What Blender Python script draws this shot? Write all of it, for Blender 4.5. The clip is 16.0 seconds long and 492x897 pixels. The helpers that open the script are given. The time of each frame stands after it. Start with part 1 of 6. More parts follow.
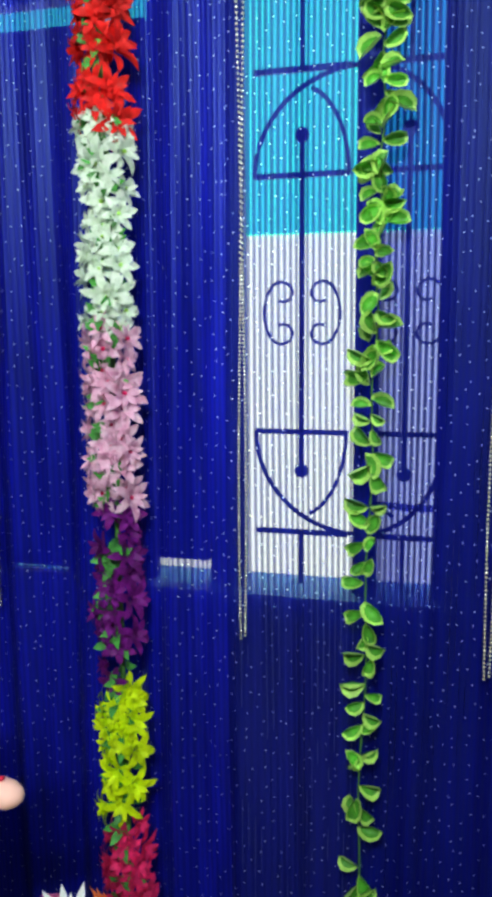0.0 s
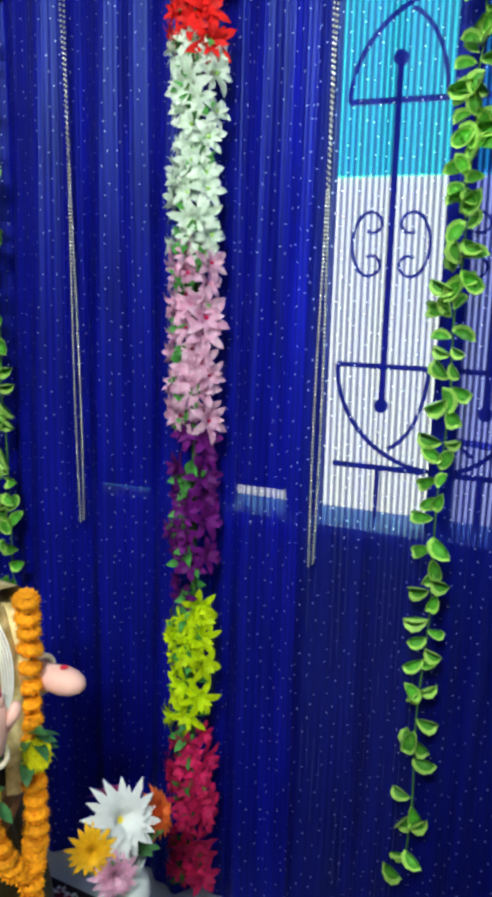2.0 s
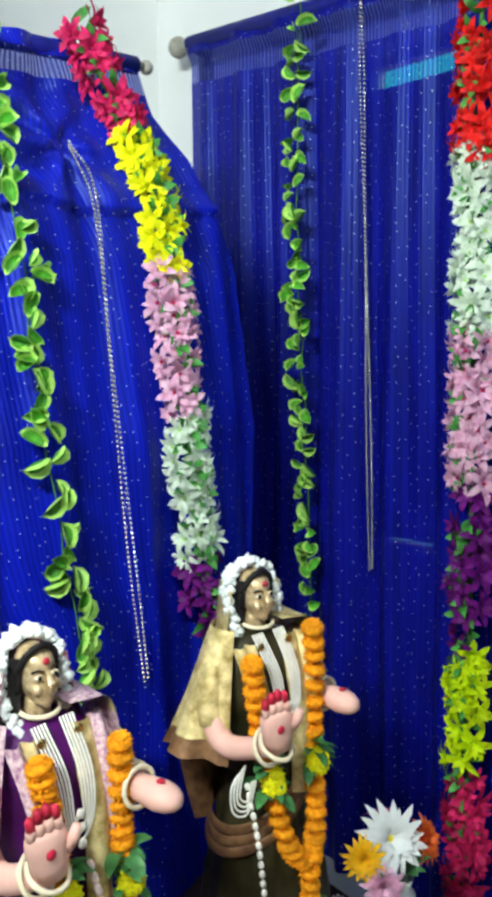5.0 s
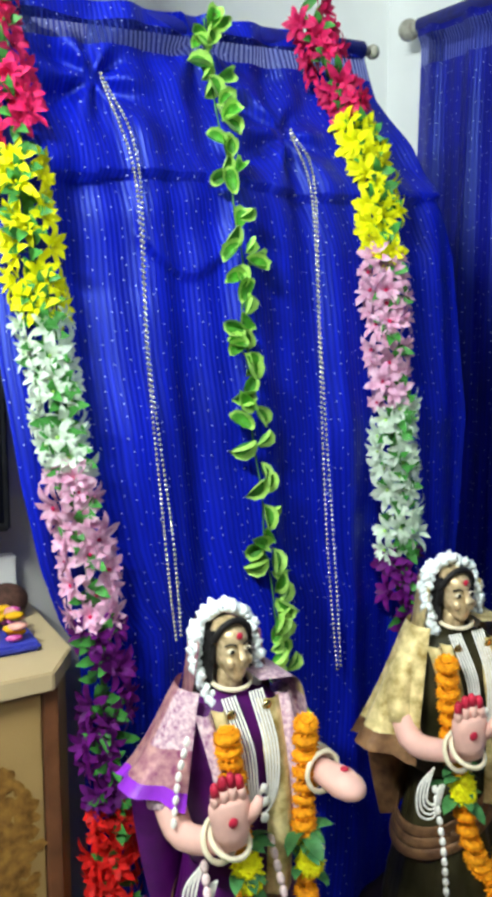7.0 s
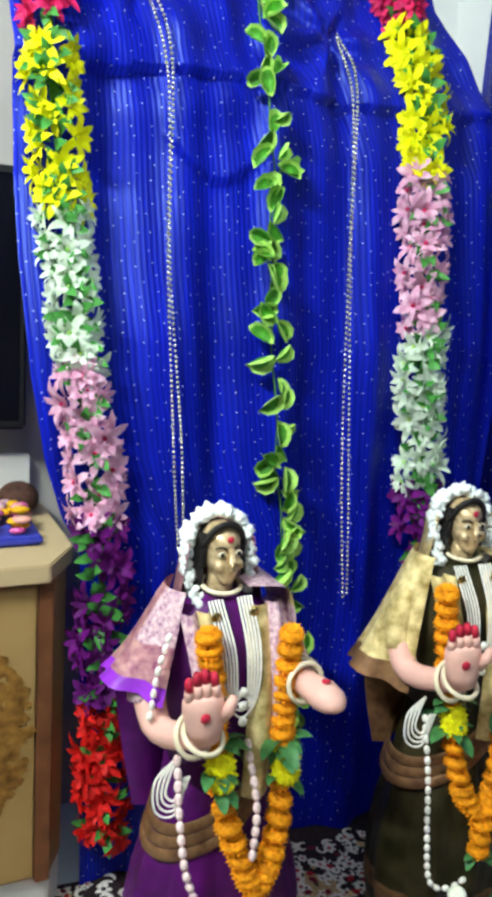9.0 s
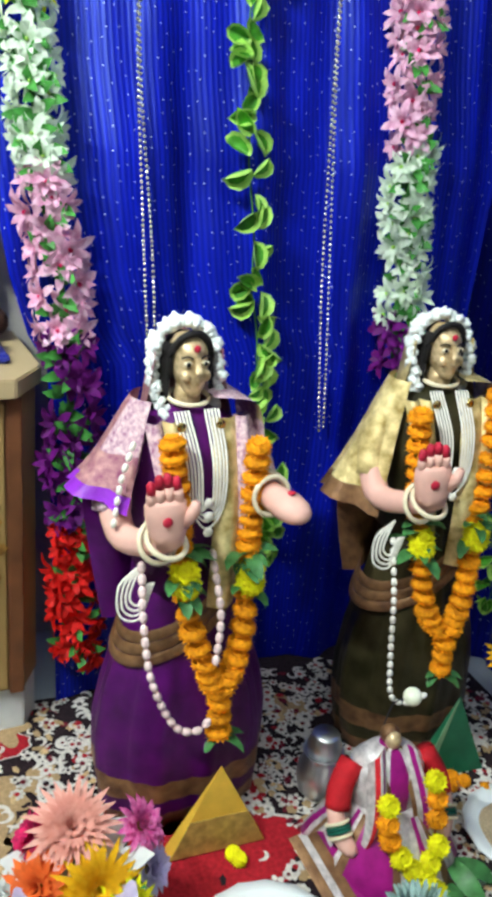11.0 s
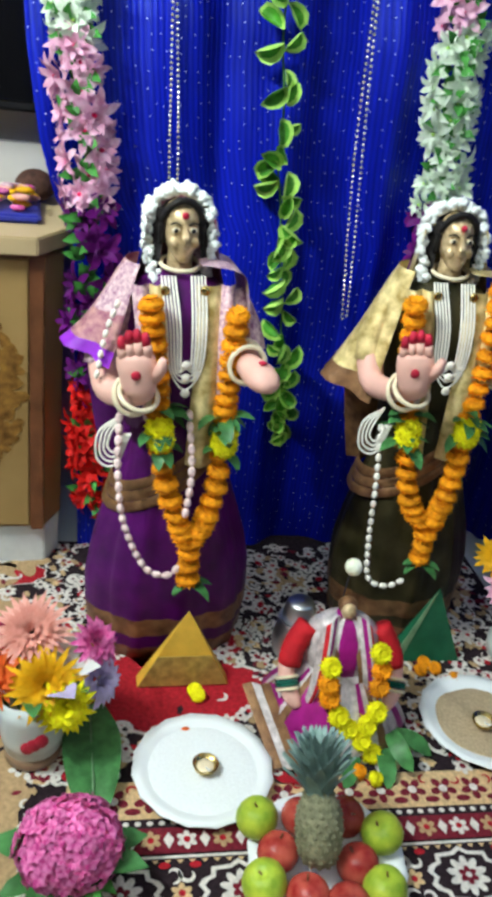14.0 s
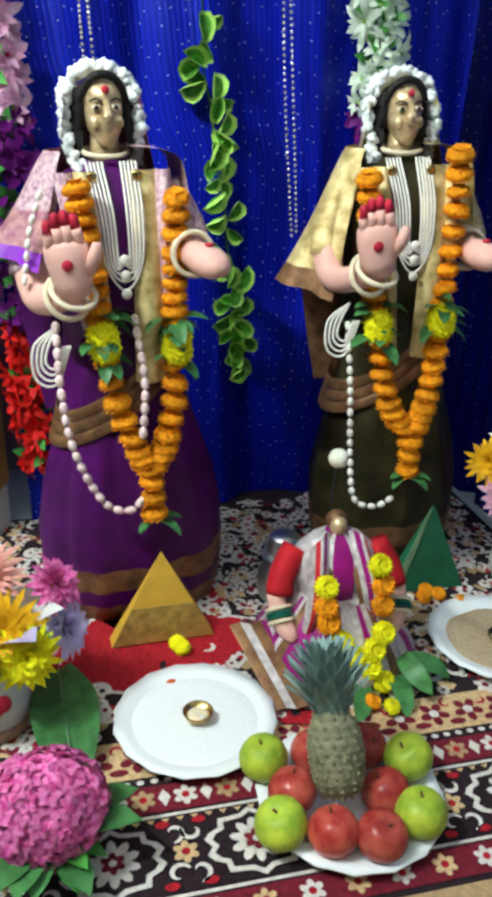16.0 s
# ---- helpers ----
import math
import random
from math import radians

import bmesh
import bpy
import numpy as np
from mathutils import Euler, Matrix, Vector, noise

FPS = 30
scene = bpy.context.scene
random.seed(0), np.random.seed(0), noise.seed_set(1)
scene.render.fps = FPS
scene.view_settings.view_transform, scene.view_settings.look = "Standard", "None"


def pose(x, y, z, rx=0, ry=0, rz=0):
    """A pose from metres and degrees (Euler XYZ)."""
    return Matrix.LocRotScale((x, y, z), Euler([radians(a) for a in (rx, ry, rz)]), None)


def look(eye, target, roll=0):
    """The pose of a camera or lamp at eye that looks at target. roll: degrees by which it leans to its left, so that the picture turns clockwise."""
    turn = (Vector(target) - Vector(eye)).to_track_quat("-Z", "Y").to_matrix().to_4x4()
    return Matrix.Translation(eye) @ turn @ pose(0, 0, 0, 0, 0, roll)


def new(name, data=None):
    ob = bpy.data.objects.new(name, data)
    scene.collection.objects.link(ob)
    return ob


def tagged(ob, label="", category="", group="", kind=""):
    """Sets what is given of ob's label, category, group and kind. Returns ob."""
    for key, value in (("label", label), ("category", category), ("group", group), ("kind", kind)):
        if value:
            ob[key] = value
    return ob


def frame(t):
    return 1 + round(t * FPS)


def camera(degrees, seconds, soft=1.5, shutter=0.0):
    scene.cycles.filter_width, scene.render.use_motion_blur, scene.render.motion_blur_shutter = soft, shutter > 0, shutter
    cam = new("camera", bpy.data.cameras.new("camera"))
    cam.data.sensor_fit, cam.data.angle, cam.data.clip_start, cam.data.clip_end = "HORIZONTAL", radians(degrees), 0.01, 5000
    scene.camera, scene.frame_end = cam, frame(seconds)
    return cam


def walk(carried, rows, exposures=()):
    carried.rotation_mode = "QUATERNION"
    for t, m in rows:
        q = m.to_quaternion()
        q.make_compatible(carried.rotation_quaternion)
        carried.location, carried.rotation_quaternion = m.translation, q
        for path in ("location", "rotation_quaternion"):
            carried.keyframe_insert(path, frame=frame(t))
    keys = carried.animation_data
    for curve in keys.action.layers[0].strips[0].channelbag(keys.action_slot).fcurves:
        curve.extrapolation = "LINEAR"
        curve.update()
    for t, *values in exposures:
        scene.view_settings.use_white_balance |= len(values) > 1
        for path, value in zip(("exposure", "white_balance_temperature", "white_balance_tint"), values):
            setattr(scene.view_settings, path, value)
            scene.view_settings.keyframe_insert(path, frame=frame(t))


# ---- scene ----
cam = camera(33.7, 16.0, soft=4.6)
PATH = [
    (0, (0.172, 0.264, 1.425), (-0.345, 2.172, 1.137), -0.4),
    (0.5, (0.168, 0.263, 1.421), (-0.387, 2.159, 1.103), 0.1),
    (1, (0.155, 0.261, 1.403), (-0.488, 2.126, 1.07), 0.6),
    (1.5, (0.182, 0.262, 1.391), (-0.501, 2.108, 1.037), 1.0),
    (2, (0.253, 0.262, 1.369), (-0.51, 2.067, 0.968), 1.5),
    (2.5, (0.29, 0.23, 1.358), (-0.61, 1.973, 0.969), 1.1),
    (3, (0.337, 0.167, 1.378), (-0.705, 1.838, 1.026), 0.2),
    (3.2, (0.368, 0.144, 1.389), (-0.727, 1.784, 1.054), -0.2),
    (5.3, (0.463, 0.085, 1.417), (-1.004, 1.418, 1.151), -0.4),
    (5.5, (0.464, 0.09, 1.416), (-1.047, 1.372, 1.143), -0.1),
    (6, (0.462, 0.096, 1.412), (-1.138, 1.264, 1.139), -0.1),
    (6.5, (0.463, 0.1, 1.409), (-1.212, 1.159, 1.138), -0.0),
    (7, (0.469, 0.104, 1.407), (-1.251, 1.086, 1.13), 0.2),
    (7.5, (0.473, 0.117, 1.391), (-1.272, 1.049, 1.097), 0.9),
    (8, (0.479, 0.141, 1.365), (-1.279, 1.037, 1.038), 2.0),
    (8.5, (0.489, 0.167, 1.341), (-1.277, 1.036, 0.986), 2.9),
    (9, (0.501, 0.197, 1.319), (-1.268, 1.045, 0.931), 3.8),
    (9.2, (0.508, 0.2, 1.311), (-1.256, 1.046, 0.896), 4.1),
    (11.3, (0.522, 0.256, 1.187), (-1.165, 1.071, 0.487), 5.3),
    (11.5, (0.531, 0.247, 1.185), (-1.156, 1.04, 0.46), 5.6),
    (12, (0.601, 0.213, 1.18), (-1.08, 0.972, 0.406), 6.3),
    (12.5, (0.661, 0.192, 1.19), (-1.0, 0.932, 0.358), 7.0),
    (13, (0.685, 0.238, 1.188), (-0.986, 0.909, 0.319), 7.1),
    (13.5, (0.681, 0.367, 1.182), (-1.024, 0.917, 0.293), 7.4),
    (14, (0.699, 0.481, 1.185), (-1.013, 1.0, 0.289), 7.4),
    (14.5, (0.71, 0.539, 1.182), (-0.982, 1.1, 0.276), 7.2),
    (15, (0.685, 0.54, 1.173), (-0.987, 1.144, 0.257), 6.0),
    (15.5, (0.651, 0.536, 1.08), (-1.032, 1.16, 0.198), 3.7),
    (16, (0.66, 0.512, 0.909), (-1.07, 1.122, 0.113), 1.8),
]
walk(cam, [(t, look(eye, target, roll)) for t, eye, target, roll in PATH])

# ---- world and light ----
world = bpy.data.worlds.new("world")
scene.world = world
world.use_nodes = True
_wn = world.node_tree
_sky = _wn.nodes.new("ShaderNodeTexSky")
_sky.sky_type = "NISHITA"
_sky.sun_disc = False
_sky.sun_elevation, _sky.sun_rotation = radians(50), radians(200)
_wn.links.new(_sky.outputs[0], _wn.nodes["Background"].inputs[0])
_wn.nodes["Background"].inputs[1].default_value = 0.12
scene.view_settings.exposure = -0.22


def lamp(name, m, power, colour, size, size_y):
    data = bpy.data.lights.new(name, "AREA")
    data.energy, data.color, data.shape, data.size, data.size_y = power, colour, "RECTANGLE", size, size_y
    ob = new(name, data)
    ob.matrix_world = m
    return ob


# assumed unseen ceiling lamps, key and added fill, and daylight in the window's opening
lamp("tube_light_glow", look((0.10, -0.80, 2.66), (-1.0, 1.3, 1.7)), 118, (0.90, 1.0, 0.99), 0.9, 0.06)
# weak second lamp, added only as fill
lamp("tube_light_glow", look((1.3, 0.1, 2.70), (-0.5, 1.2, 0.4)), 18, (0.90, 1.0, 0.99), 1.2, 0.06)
lamp("window_daylight", look((-0.05, 2.45, 1.5), (0.0, 0.0, 1.0)), 14, (0.85, 0.93, 1.0), 1.0, 1.2)


# ---- materials ----
def mat(name, colour, rough=0.6, metal=0.0, vary=0.25, scale=40.0, bump=0.1, bscale=300.0, sheen=0.0, trans=0.0, second=None, spec=0.25, rand=0.0):
    """A surface with variation at two scales: broad patches and fine relief."""
    m = bpy.data.materials.new(name)
    m.use_nodes = True
    nt = m.node_tree
    b = nt.nodes["Principled BSDF"]
    b.inputs["Roughness"].default_value = rough
    b.inputs["Metallic"].default_value = metal
    b.inputs["Specular IOR Level"].default_value = spec
    tc = nt.nodes.new("ShaderNodeTexCoord")
    n1 = nt.nodes.new("ShaderNodeTexNoise")
    n1.inputs["Scale"].default_value = scale
    n1.inputs["Detail"].default_value = 4
    nt.links.new(tc.outputs["Object"], n1.inputs["Vector"])
    ramp = nt.nodes.new("ShaderNodeValToRGB")
    c = np.array(colour)
    lo = c * (1 - vary)
    hi = np.array(second) if second else np.minimum(c * (1 + vary), 1)
    ramp.color_ramp.elements[0].color = (*lo, 1)
    ramp.color_ramp.elements[1].color = (*hi, 1)
    ramp.color_ramp.elements[0].position, ramp.color_ramp.elements[1].position = 0.3, 0.7
    nt.links.new(n1.outputs["Fac"], ramp.inputs["Fac"])
    out = ramp.outputs["Color"]
    if rand:
        oi = nt.nodes.new("ShaderNodeObjectInfo")
        hsv = nt.nodes.new("ShaderNodeHueSaturation")
        mr = nt.nodes.new("ShaderNodeMapRange")
        mr.inputs["To Min"].default_value, mr.inputs["To Max"].default_value = 1 - rand, 1 + rand
        nt.links.new(oi.outputs["Random"], mr.inputs["Value"])
        nt.links.new(mr.outputs["Result"], hsv.inputs["Value"])
        nt.links.new(out, hsv.inputs["Color"])
        out = hsv.outputs["Color"]
    nt.links.new(out, b.inputs["Base Color"])
    n2 = nt.nodes.new("ShaderNodeTexNoise")
    n2.inputs["Scale"].default_value = bscale
    nt.links.new(tc.outputs["Object"], n2.inputs["Vector"])
    bp = nt.nodes.new("ShaderNodeBump")
    bp.inputs["Strength"].default_value = bump
    bp.inputs["Distance"].default_value = 0.004
    nt.links.new(n2.outputs["Fac"], bp.inputs["Height"])
    nt.links.new(bp.outputs["Normal"], b.inputs["Normal"])
    if trans:
        tl = nt.nodes.new("ShaderNodeBsdfTranslucent")
        nt.links.new(out, tl.inputs["Color"])
        mx = nt.nodes.new("ShaderNodeMixShader")
        mx.inputs["Fac"].default_value = trans
        nt.links.new(b.outputs[0], mx.inputs[1])
        nt.links.new(tl.outputs[0], mx.inputs[2])
        nt.links.new(mx.outputs[0], nt.nodes["Material Output"].inputs["Surface"])
    return m


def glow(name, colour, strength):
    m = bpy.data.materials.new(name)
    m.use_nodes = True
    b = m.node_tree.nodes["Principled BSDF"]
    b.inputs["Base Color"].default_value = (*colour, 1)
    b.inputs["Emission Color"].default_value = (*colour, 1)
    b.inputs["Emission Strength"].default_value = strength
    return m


def curtain_mat(name, colour, light, clear, stripe, sheen_rough):
    """Sheer blue cloth on UV in metres: woven stripes, silver sequins, partly see-through."""
    m = bpy.data.materials.new(name)
    m.use_nodes = True
    nt = m.node_tree
    N, L = nt.nodes.new, nt.links.new
    b = nt.nodes["Principled BSDF"]
    uv = N("ShaderNodeUVMap")
    sep = N("ShaderNodeSeparateXYZ")
    L(uv.outputs[0], sep.inputs[0])

    def op(kind, a, bb=None):
        n = N("ShaderNodeMath")
        n.operation = kind
        for k, v in enumerate((a, bb)):
            if v is None:
                continue
            if isinstance(v, (int, float)):
                n.inputs[k].default_value = v
            else:
                L(v, n.inputs[k])
        return n.outputs[0]

    s = op("SINE", op("MULTIPLY", sep.outputs[0], 2 * math.pi / stripe))
    s01 = op("ADD", op("MULTIPLY", s, 0.5), 0.5)
    vor = N("ShaderNodeTexVoronoi")
    vor.voronoi_dimensions = "2D"
    vor.inputs["Scale"].default_value = 30
    vor.inputs["Randomness"].default_value = 0.7
    L(uv.outputs[0], vor.inputs["Vector"])
    dot = op("LESS_THAN", vor.outputs["Distance"], 0.046)
    noi = N("ShaderNodeTexNoise")
    noi.inputs["Scale"].default_value = 5
    noi.inputs["Detail"].default_value = 3
    mp = N("ShaderNodeMapping")
    mp.inputs["Scale"].default_value = (5, 0.5, 1)
    L(uv.outputs[0], mp.inputs[0])
    L(mp.outputs[0], noi.inputs["Vector"])
    mix = N("ShaderNodeMix")
    mix.data_type = "RGBA"
    mix.inputs["A"].default_value, mix.inputs["B"].default_value = (*colour, 1), (*light, 1)
    L(op("MULTIPLY", noi.outputs["Fac"], op("ADD", op("MULTIPLY", s01, 0.5), 0.6)), mix.inputs["Factor"])
    mix2 = N("ShaderNodeMix")
    mix2.data_type = "RGBA"
    L(dot, mix2.inputs["Factor"])
    L(mix.outputs["Result"], mix2.inputs["A"])
    mix2.inputs["B"].default_value = (0.5, 0.55, 0.9, 1)
    L(mix2.outputs["Result"], b.inputs["Base Color"])
    b.inputs["Roughness"].default_value = sheen_rough
    b.inputs["Specular IOR Level"].default_value = 0.5
    b.inputs["Specular Tint"].default_value = (0.30, 0.45, 1.0, 1)
    bp = N("ShaderNodeBump")
    bp.inputs["Strength"].default_value = 0.25
    bp.inputs["Distance"].default_value = 0.002
    L(s, bp.inputs["Height"])
    L(bp.outputs[0], b.inputs["Normal"])
    tl = N("ShaderNodeBsdfTranslucent")
    L(mix2.outputs["Result"], tl.inputs["Color"])
    m1 = N("ShaderNodeMixShader")
    m1.inputs[0].default_value = 0.3
    L(b.outputs[0], m1.inputs[1])
    L(tl.outputs[0], m1.inputs[2])
    tp = N("ShaderNodeBsdfTransparent")
    tp.inputs["Color"].default_value = (0.42, 0.46, 1.0, 1)
    m2 = N("ShaderNodeMixShader")
    fac = op("MULTIPLY", op("SUBTRACT", 1.0, dot), op("ADD", op("MULTIPLY", s01, clear * 1.1), clear * 0.25))
    L(fac, m2.inputs[0])
    L(m1.outputs[0], m2.inputs[1])
    L(tp.outputs[0], m2.inputs[2])
    L(m2.outputs[0], nt.nodes["Material Output"].inputs["Surface"])
    return m


# for walls out of view, made dark so they bounce little light
M_DIMWALL = mat("darkened_unseen_wall", (0.13, 0.12, 0.11), 0.8, vary=0.05, scale=3, bump=0.15, bscale=120)
M_WALL = mat("white_wall_paint", (0.78, 0.80, 0.78), 0.8, vary=0.05, scale=3, bump=0.15, bscale=120)
# same finish as the white wall, set darker and warmer for the pier
M_PIER = mat("darker_beige_pier", (0.36, 0.34, 0.31), 0.8, vary=0.06, scale=3, bump=0.15, bscale=120)
M_FLOOR = mat("grey_floor_tile", (0.42, 0.47, 0.48), 0.35, vary=0.08, scale=4, bump=0.03)
M_DARK = mat("dark_shutter", (0.03, 0.03, 0.05), 0.6, vary=0.3, scale=20)
M_IRON = mat("painted_grille_iron", (0.06, 0.08, 0.2), 0.5, vary=0.2)
# emission replaces outdoor daylight, its colour offset against the curtain's blue tint
M_WHITEFAR = glow("glowing_white_yard", (1.0, 0.97, 0.42), 8.5)
M_CYANFAR = glow("glowing_cyan_sheet", (0.06, 0.86, 0.46), 6.0)
M_CURT = curtain_mat("blue_sheer_cloth", (0.0008, 0.001, 0.035), (0.007, 0.010, 0.60), 0.12, 0.0145, 0.42)
M_CURTB = curtain_mat("blue_striped_sheer", (0.001, 0.0015, 0.04), (0.005, 0.008, 0.30), 0.20, 0.0145, 0.5)
M_LINING = curtain_mat("thin_blue_lining", (0.003, 0.005, 0.10), (0.010, 0.02, 0.36), 0.58, 0.0145, 0.5)
M_CURT2 = curtain_mat("bright_blue_satin", (0.0008, 0.0015, 0.09), (0.006, 0.020, 0.82), 0.02, 0.012, 0.40)
M_BLUEBAND = mat("blue_rod_pocket", (0.008, 0.012, 0.2), 0.5, vary=0.3)
M_FINIAL = mat("grey_stone_finial", (0.35, 0.34, 0.28), 0.4, vary=0.2)
M_SILVER = mat("silver_beads", (0.72, 0.7, 0.62), 0.25, 0.9, vary=0.2)
M_LEAF = mat("vine_leaf_green", (0.08, 0.34, 0.03), 0.45, vary=0.35, scale=60, trans=0.2, rand=0.35)
M_LEAFRIM = mat("vine_leaf_rim", (0.42, 0.72, 0.14), 0.45, vary=0.2, scale=60, trans=0.2, rand=0.25)
M_STEM = mat("green_stem", (0.05, 0.16, 0.03), 0.6)
M_FOLIAGE = mat("garland_foliage", (0.05, 0.22, 0.04), 0.5, vary=0.4, trans=0.15, rand=0.3)
FLOWER = {
    "red": mat("red_petal", (0.72, 0.015, 0.012), 0.6, vary=0.3, scale=60, trans=0.25, rand=0.2),
    "crimson": mat("crimson_petal", (0.68, 0.02, 0.13), 0.6, vary=0.35, scale=60, trans=0.25, rand=0.25),
    "white": mat("white_petal", (0.72, 0.88, 0.66), 0.6, vary=0.15, scale=60, trans=0.3, second=(0.92, 0.98, 0.88), rand=0.1),
    "pink": mat("pink_petal", (0.84, 0.34, 0.56), 0.6, vary=0.25, scale=60, trans=0.25, second=(0.93, 0.64, 0.78), rand=0.2),
    "purple": mat("purple_petal", (0.14, 0.006, 0.17), 0.6, vary=0.4, scale=60, trans=0.2, rand=0.3),
    "lime": mat("lime_yellow_petal", (0.66, 0.86, 0.004), 0.6, vary=0.2, scale=60, trans=0.3, rand=0.15),
    "yellow": mat("yellow_petal", (0.93, 0.92, 0.006), 0.6, vary=0.2, scale=60, trans=0.3, rand=0.15),
}
M_HEART = {"pink": FLOWER["crimson"], "white": M_LEAFRIM, "red": FLOWER["red"], "crimson": FLOWER["crimson"], "purple": FLOWER["purple"], "yellow": FLOWER["yellow"], "lime": FLOWER["lime"]}
M_EYE_Y = mat("yellow_flower_centre", (0.75, 0.6, 0.05), 0.7)
M_MARI = mat("orange_marigold", (0.95, 0.30, 0.004), 0.75, vary=0.35, scale=140, bump=0.7, bscale=260, rand=0.15)
M_MARIY = mat("yellow_marigold", (0.95, 0.80, 0.006), 0.75, vary=0.25, scale=140, bump=0.7, bscale=260, rand=0.1)
M_BETEL = mat("dark_green_leaf", (0.05, 0.17, 0.05), 0.4, vary=0.35, scale=50, rand=0.2)
M_GOLD = mat("gilded_face", (0.64, 0.44, 0.21), 0.32, 0.35, vary=0.4, scale=70, second=(0.86, 0.66, 0.40))
M_SKIN = mat("painted_plaster_pink", (0.80, 0.46, 0.38), 0.5, vary=0.08, scale=30)
M_REDPAINT = mat("red_paint", (0.5, 0.02, 0.05), 0.5)
M_HAIR = mat("black_wig", (0.012, 0.01, 0.01), 0.5, vary=0.3, bump=0.5)
M_PURPLE = mat("purple_sari_silk", (0.075, 0.002, 0.10), 0.45, vary=0.35, scale=18, sheen=0.4, bump=0.25, bscale=500)
M_PURPLE2 = mat("bright_purple_border", (0.28, 0.03, 0.55), 0.4, vary=0.2, scale=30)
M_MAUVE = mat("mauve_brocade", (0.40, 0.09, 0.22), 0.4, 0.1, vary=0.4, scale=55, second=(0.60, 0.33, 0.30), bump=0.4)
M_ZARI = mat("gold_zari", (0.58, 0.40, 0.11), 0.32, 0.18, vary=0.4, scale=38, second=(0.94, 0.77, 0.38), bump=0.4)
M_ZARI2 = mat("bronze_zari_border", (0.19, 0.085, 0.045), 0.4, 0.3, vary=0.4, scale=30, second=(0.34, 0.18, 0.08), bump=0.4)
M_OLIVE = mat("olive_sari_silk", (0.018, 0.019, 0.004), 0.4, 0.1, vary=0.45, scale=16, second=(0.06, 0.048, 0.02), bump=0.3, bscale=500)
M_LILAC = mat("lilac_flower_cloth", (0.44, 0.16, 0.32), 0.5, vary=0.35, scale=110, second=(0.82, 0.62, 0.62))
M_PEARL = mat("pearl_white", (0.85, 0.82, 0.74), 0.3, vary=0.12, scale=200)
M_SHELL = mat("pale_shell", (0.82, 0.62, 0.60), 0.4, vary=0.2, scale=120, rand=0.15)
M_CREAM = mat("cream_bangle", (0.78, 0.68, 0.48), 0.35, vary=0.15)
M_MAGENTA = mat("magenta_silk", (0.30, 0.008, 0.17), 0.4, vary=0.3, scale=30, sheen=0.3)
M_SILVERCLOTH = mat("silver_brocade", (0.62, 0.57, 0.56), 0.4, 0.3, vary=0.35, scale=70, bump=0.5)
M_GREENB = mat("green_glass_bangle", (0.01, 0.10, 0.07), 0.15)
M_CAB = mat("maple_laminate", (0.33, 0.20, 0.07), 0.4, vary=0.10, scale=6, second=(0.38, 0.24, 0.09))
M_CABTOP = mat("pale_laminate_top", (0.50, 0.38, 0.21), 0.35, vary=0.06, scale=8)
M_CABDARK = mat("walnut_edge", (0.16, 0.06, 0.025), 0.4, vary=0.3, scale=20)
M_INLAY = mat("brown_tree_inlay", (0.20, 0.08, 0.012), 0.45, vary=0.5, scale=45, second=(0.34, 0.17, 0.035))
M_PLINTH = mat("white_plinth_paint", (0.72, 0.76, 0.76), 0.5, vary=0.05)
M_LEDGE = mat("pale_ledge_paint", (0.62, 0.60, 0.56), 0.7, vary=0.06, scale=5)
M_PALEBOX = mat("pale_green_plastic", (0.55, 0.66, 0.60), 0.4, vary=0.08, scale=12)
M_TV = mat("black_screen", (0.004, 0.004, 0.005), 0.15, vary=0.1)
M_TVB = mat("black_plastic", (0.012, 0.012, 0.013), 0.4)
M_STEEL = mat("polished_steel", (0.66, 0.68, 0.70), 0.32, 1.0, vary=0.08)
M_PLATE = mat("white_melamine", (0.84, 0.88, 0.88), 0.28, vary=0.03, scale=10, bump=0.02)
M_RICE = mat("white_rice", (0.86, 0.90, 0.90), 0.8, vary=0.04, scale=200, bump=0.4, bscale=420)
M_GRAIN = mat("beige_grain", (0.52, 0.40, 0.25), 0.85, vary=0.2, scale=220, bump=1.0, bscale=420)
M_BRASS = mat("brass", (0.55, 0.40, 0.15), 0.25, 1.0, vary=0.3, scale=60)
M_GOLDPAPER = mat("mustard_gold_cloth", (0.82, 0.50, 0.06), 0.45, 0.2, vary=0.12, scale=25)
M_GOLDBAND = mat("woven_gold_border", (0.46, 0.31, 0.08), 0.45, 0.3, vary=0.3, scale=60)
M_GREENPAPER = mat("bottle_green_cloth", (0.012, 0.12, 0.055), 0.4, vary=0.2, scale=25)
M_GREENBAND = mat("pale_green_border", (0.16, 0.28, 0.15), 0.4, vary=0.2, scale=60)
M_REDCLOTH = mat("red_cloth", (0.50, 0.012, 0.02), 0.7, vary=0.25, scale=30, bump=0.4)
M_PINE = mat("pineapple_skin", (0.20, 0.21, 0.12), 0.7, vary=0.4, scale=80, second=(0.34, 0.33, 0.20), bump=0.6)
M_PINELEAF = mat("pineapple_crown_leaf", (0.22, 0.33, 0.30), 0.5, vary=0.3, scale=40, rand=0.2)
M_APPLE = mat("red_apple_skin", (0.42, 0.012, 0.02), 0.25, vary=0.4, scale=28, second=(0.56, 0.12, 0.08), rand=0.25)
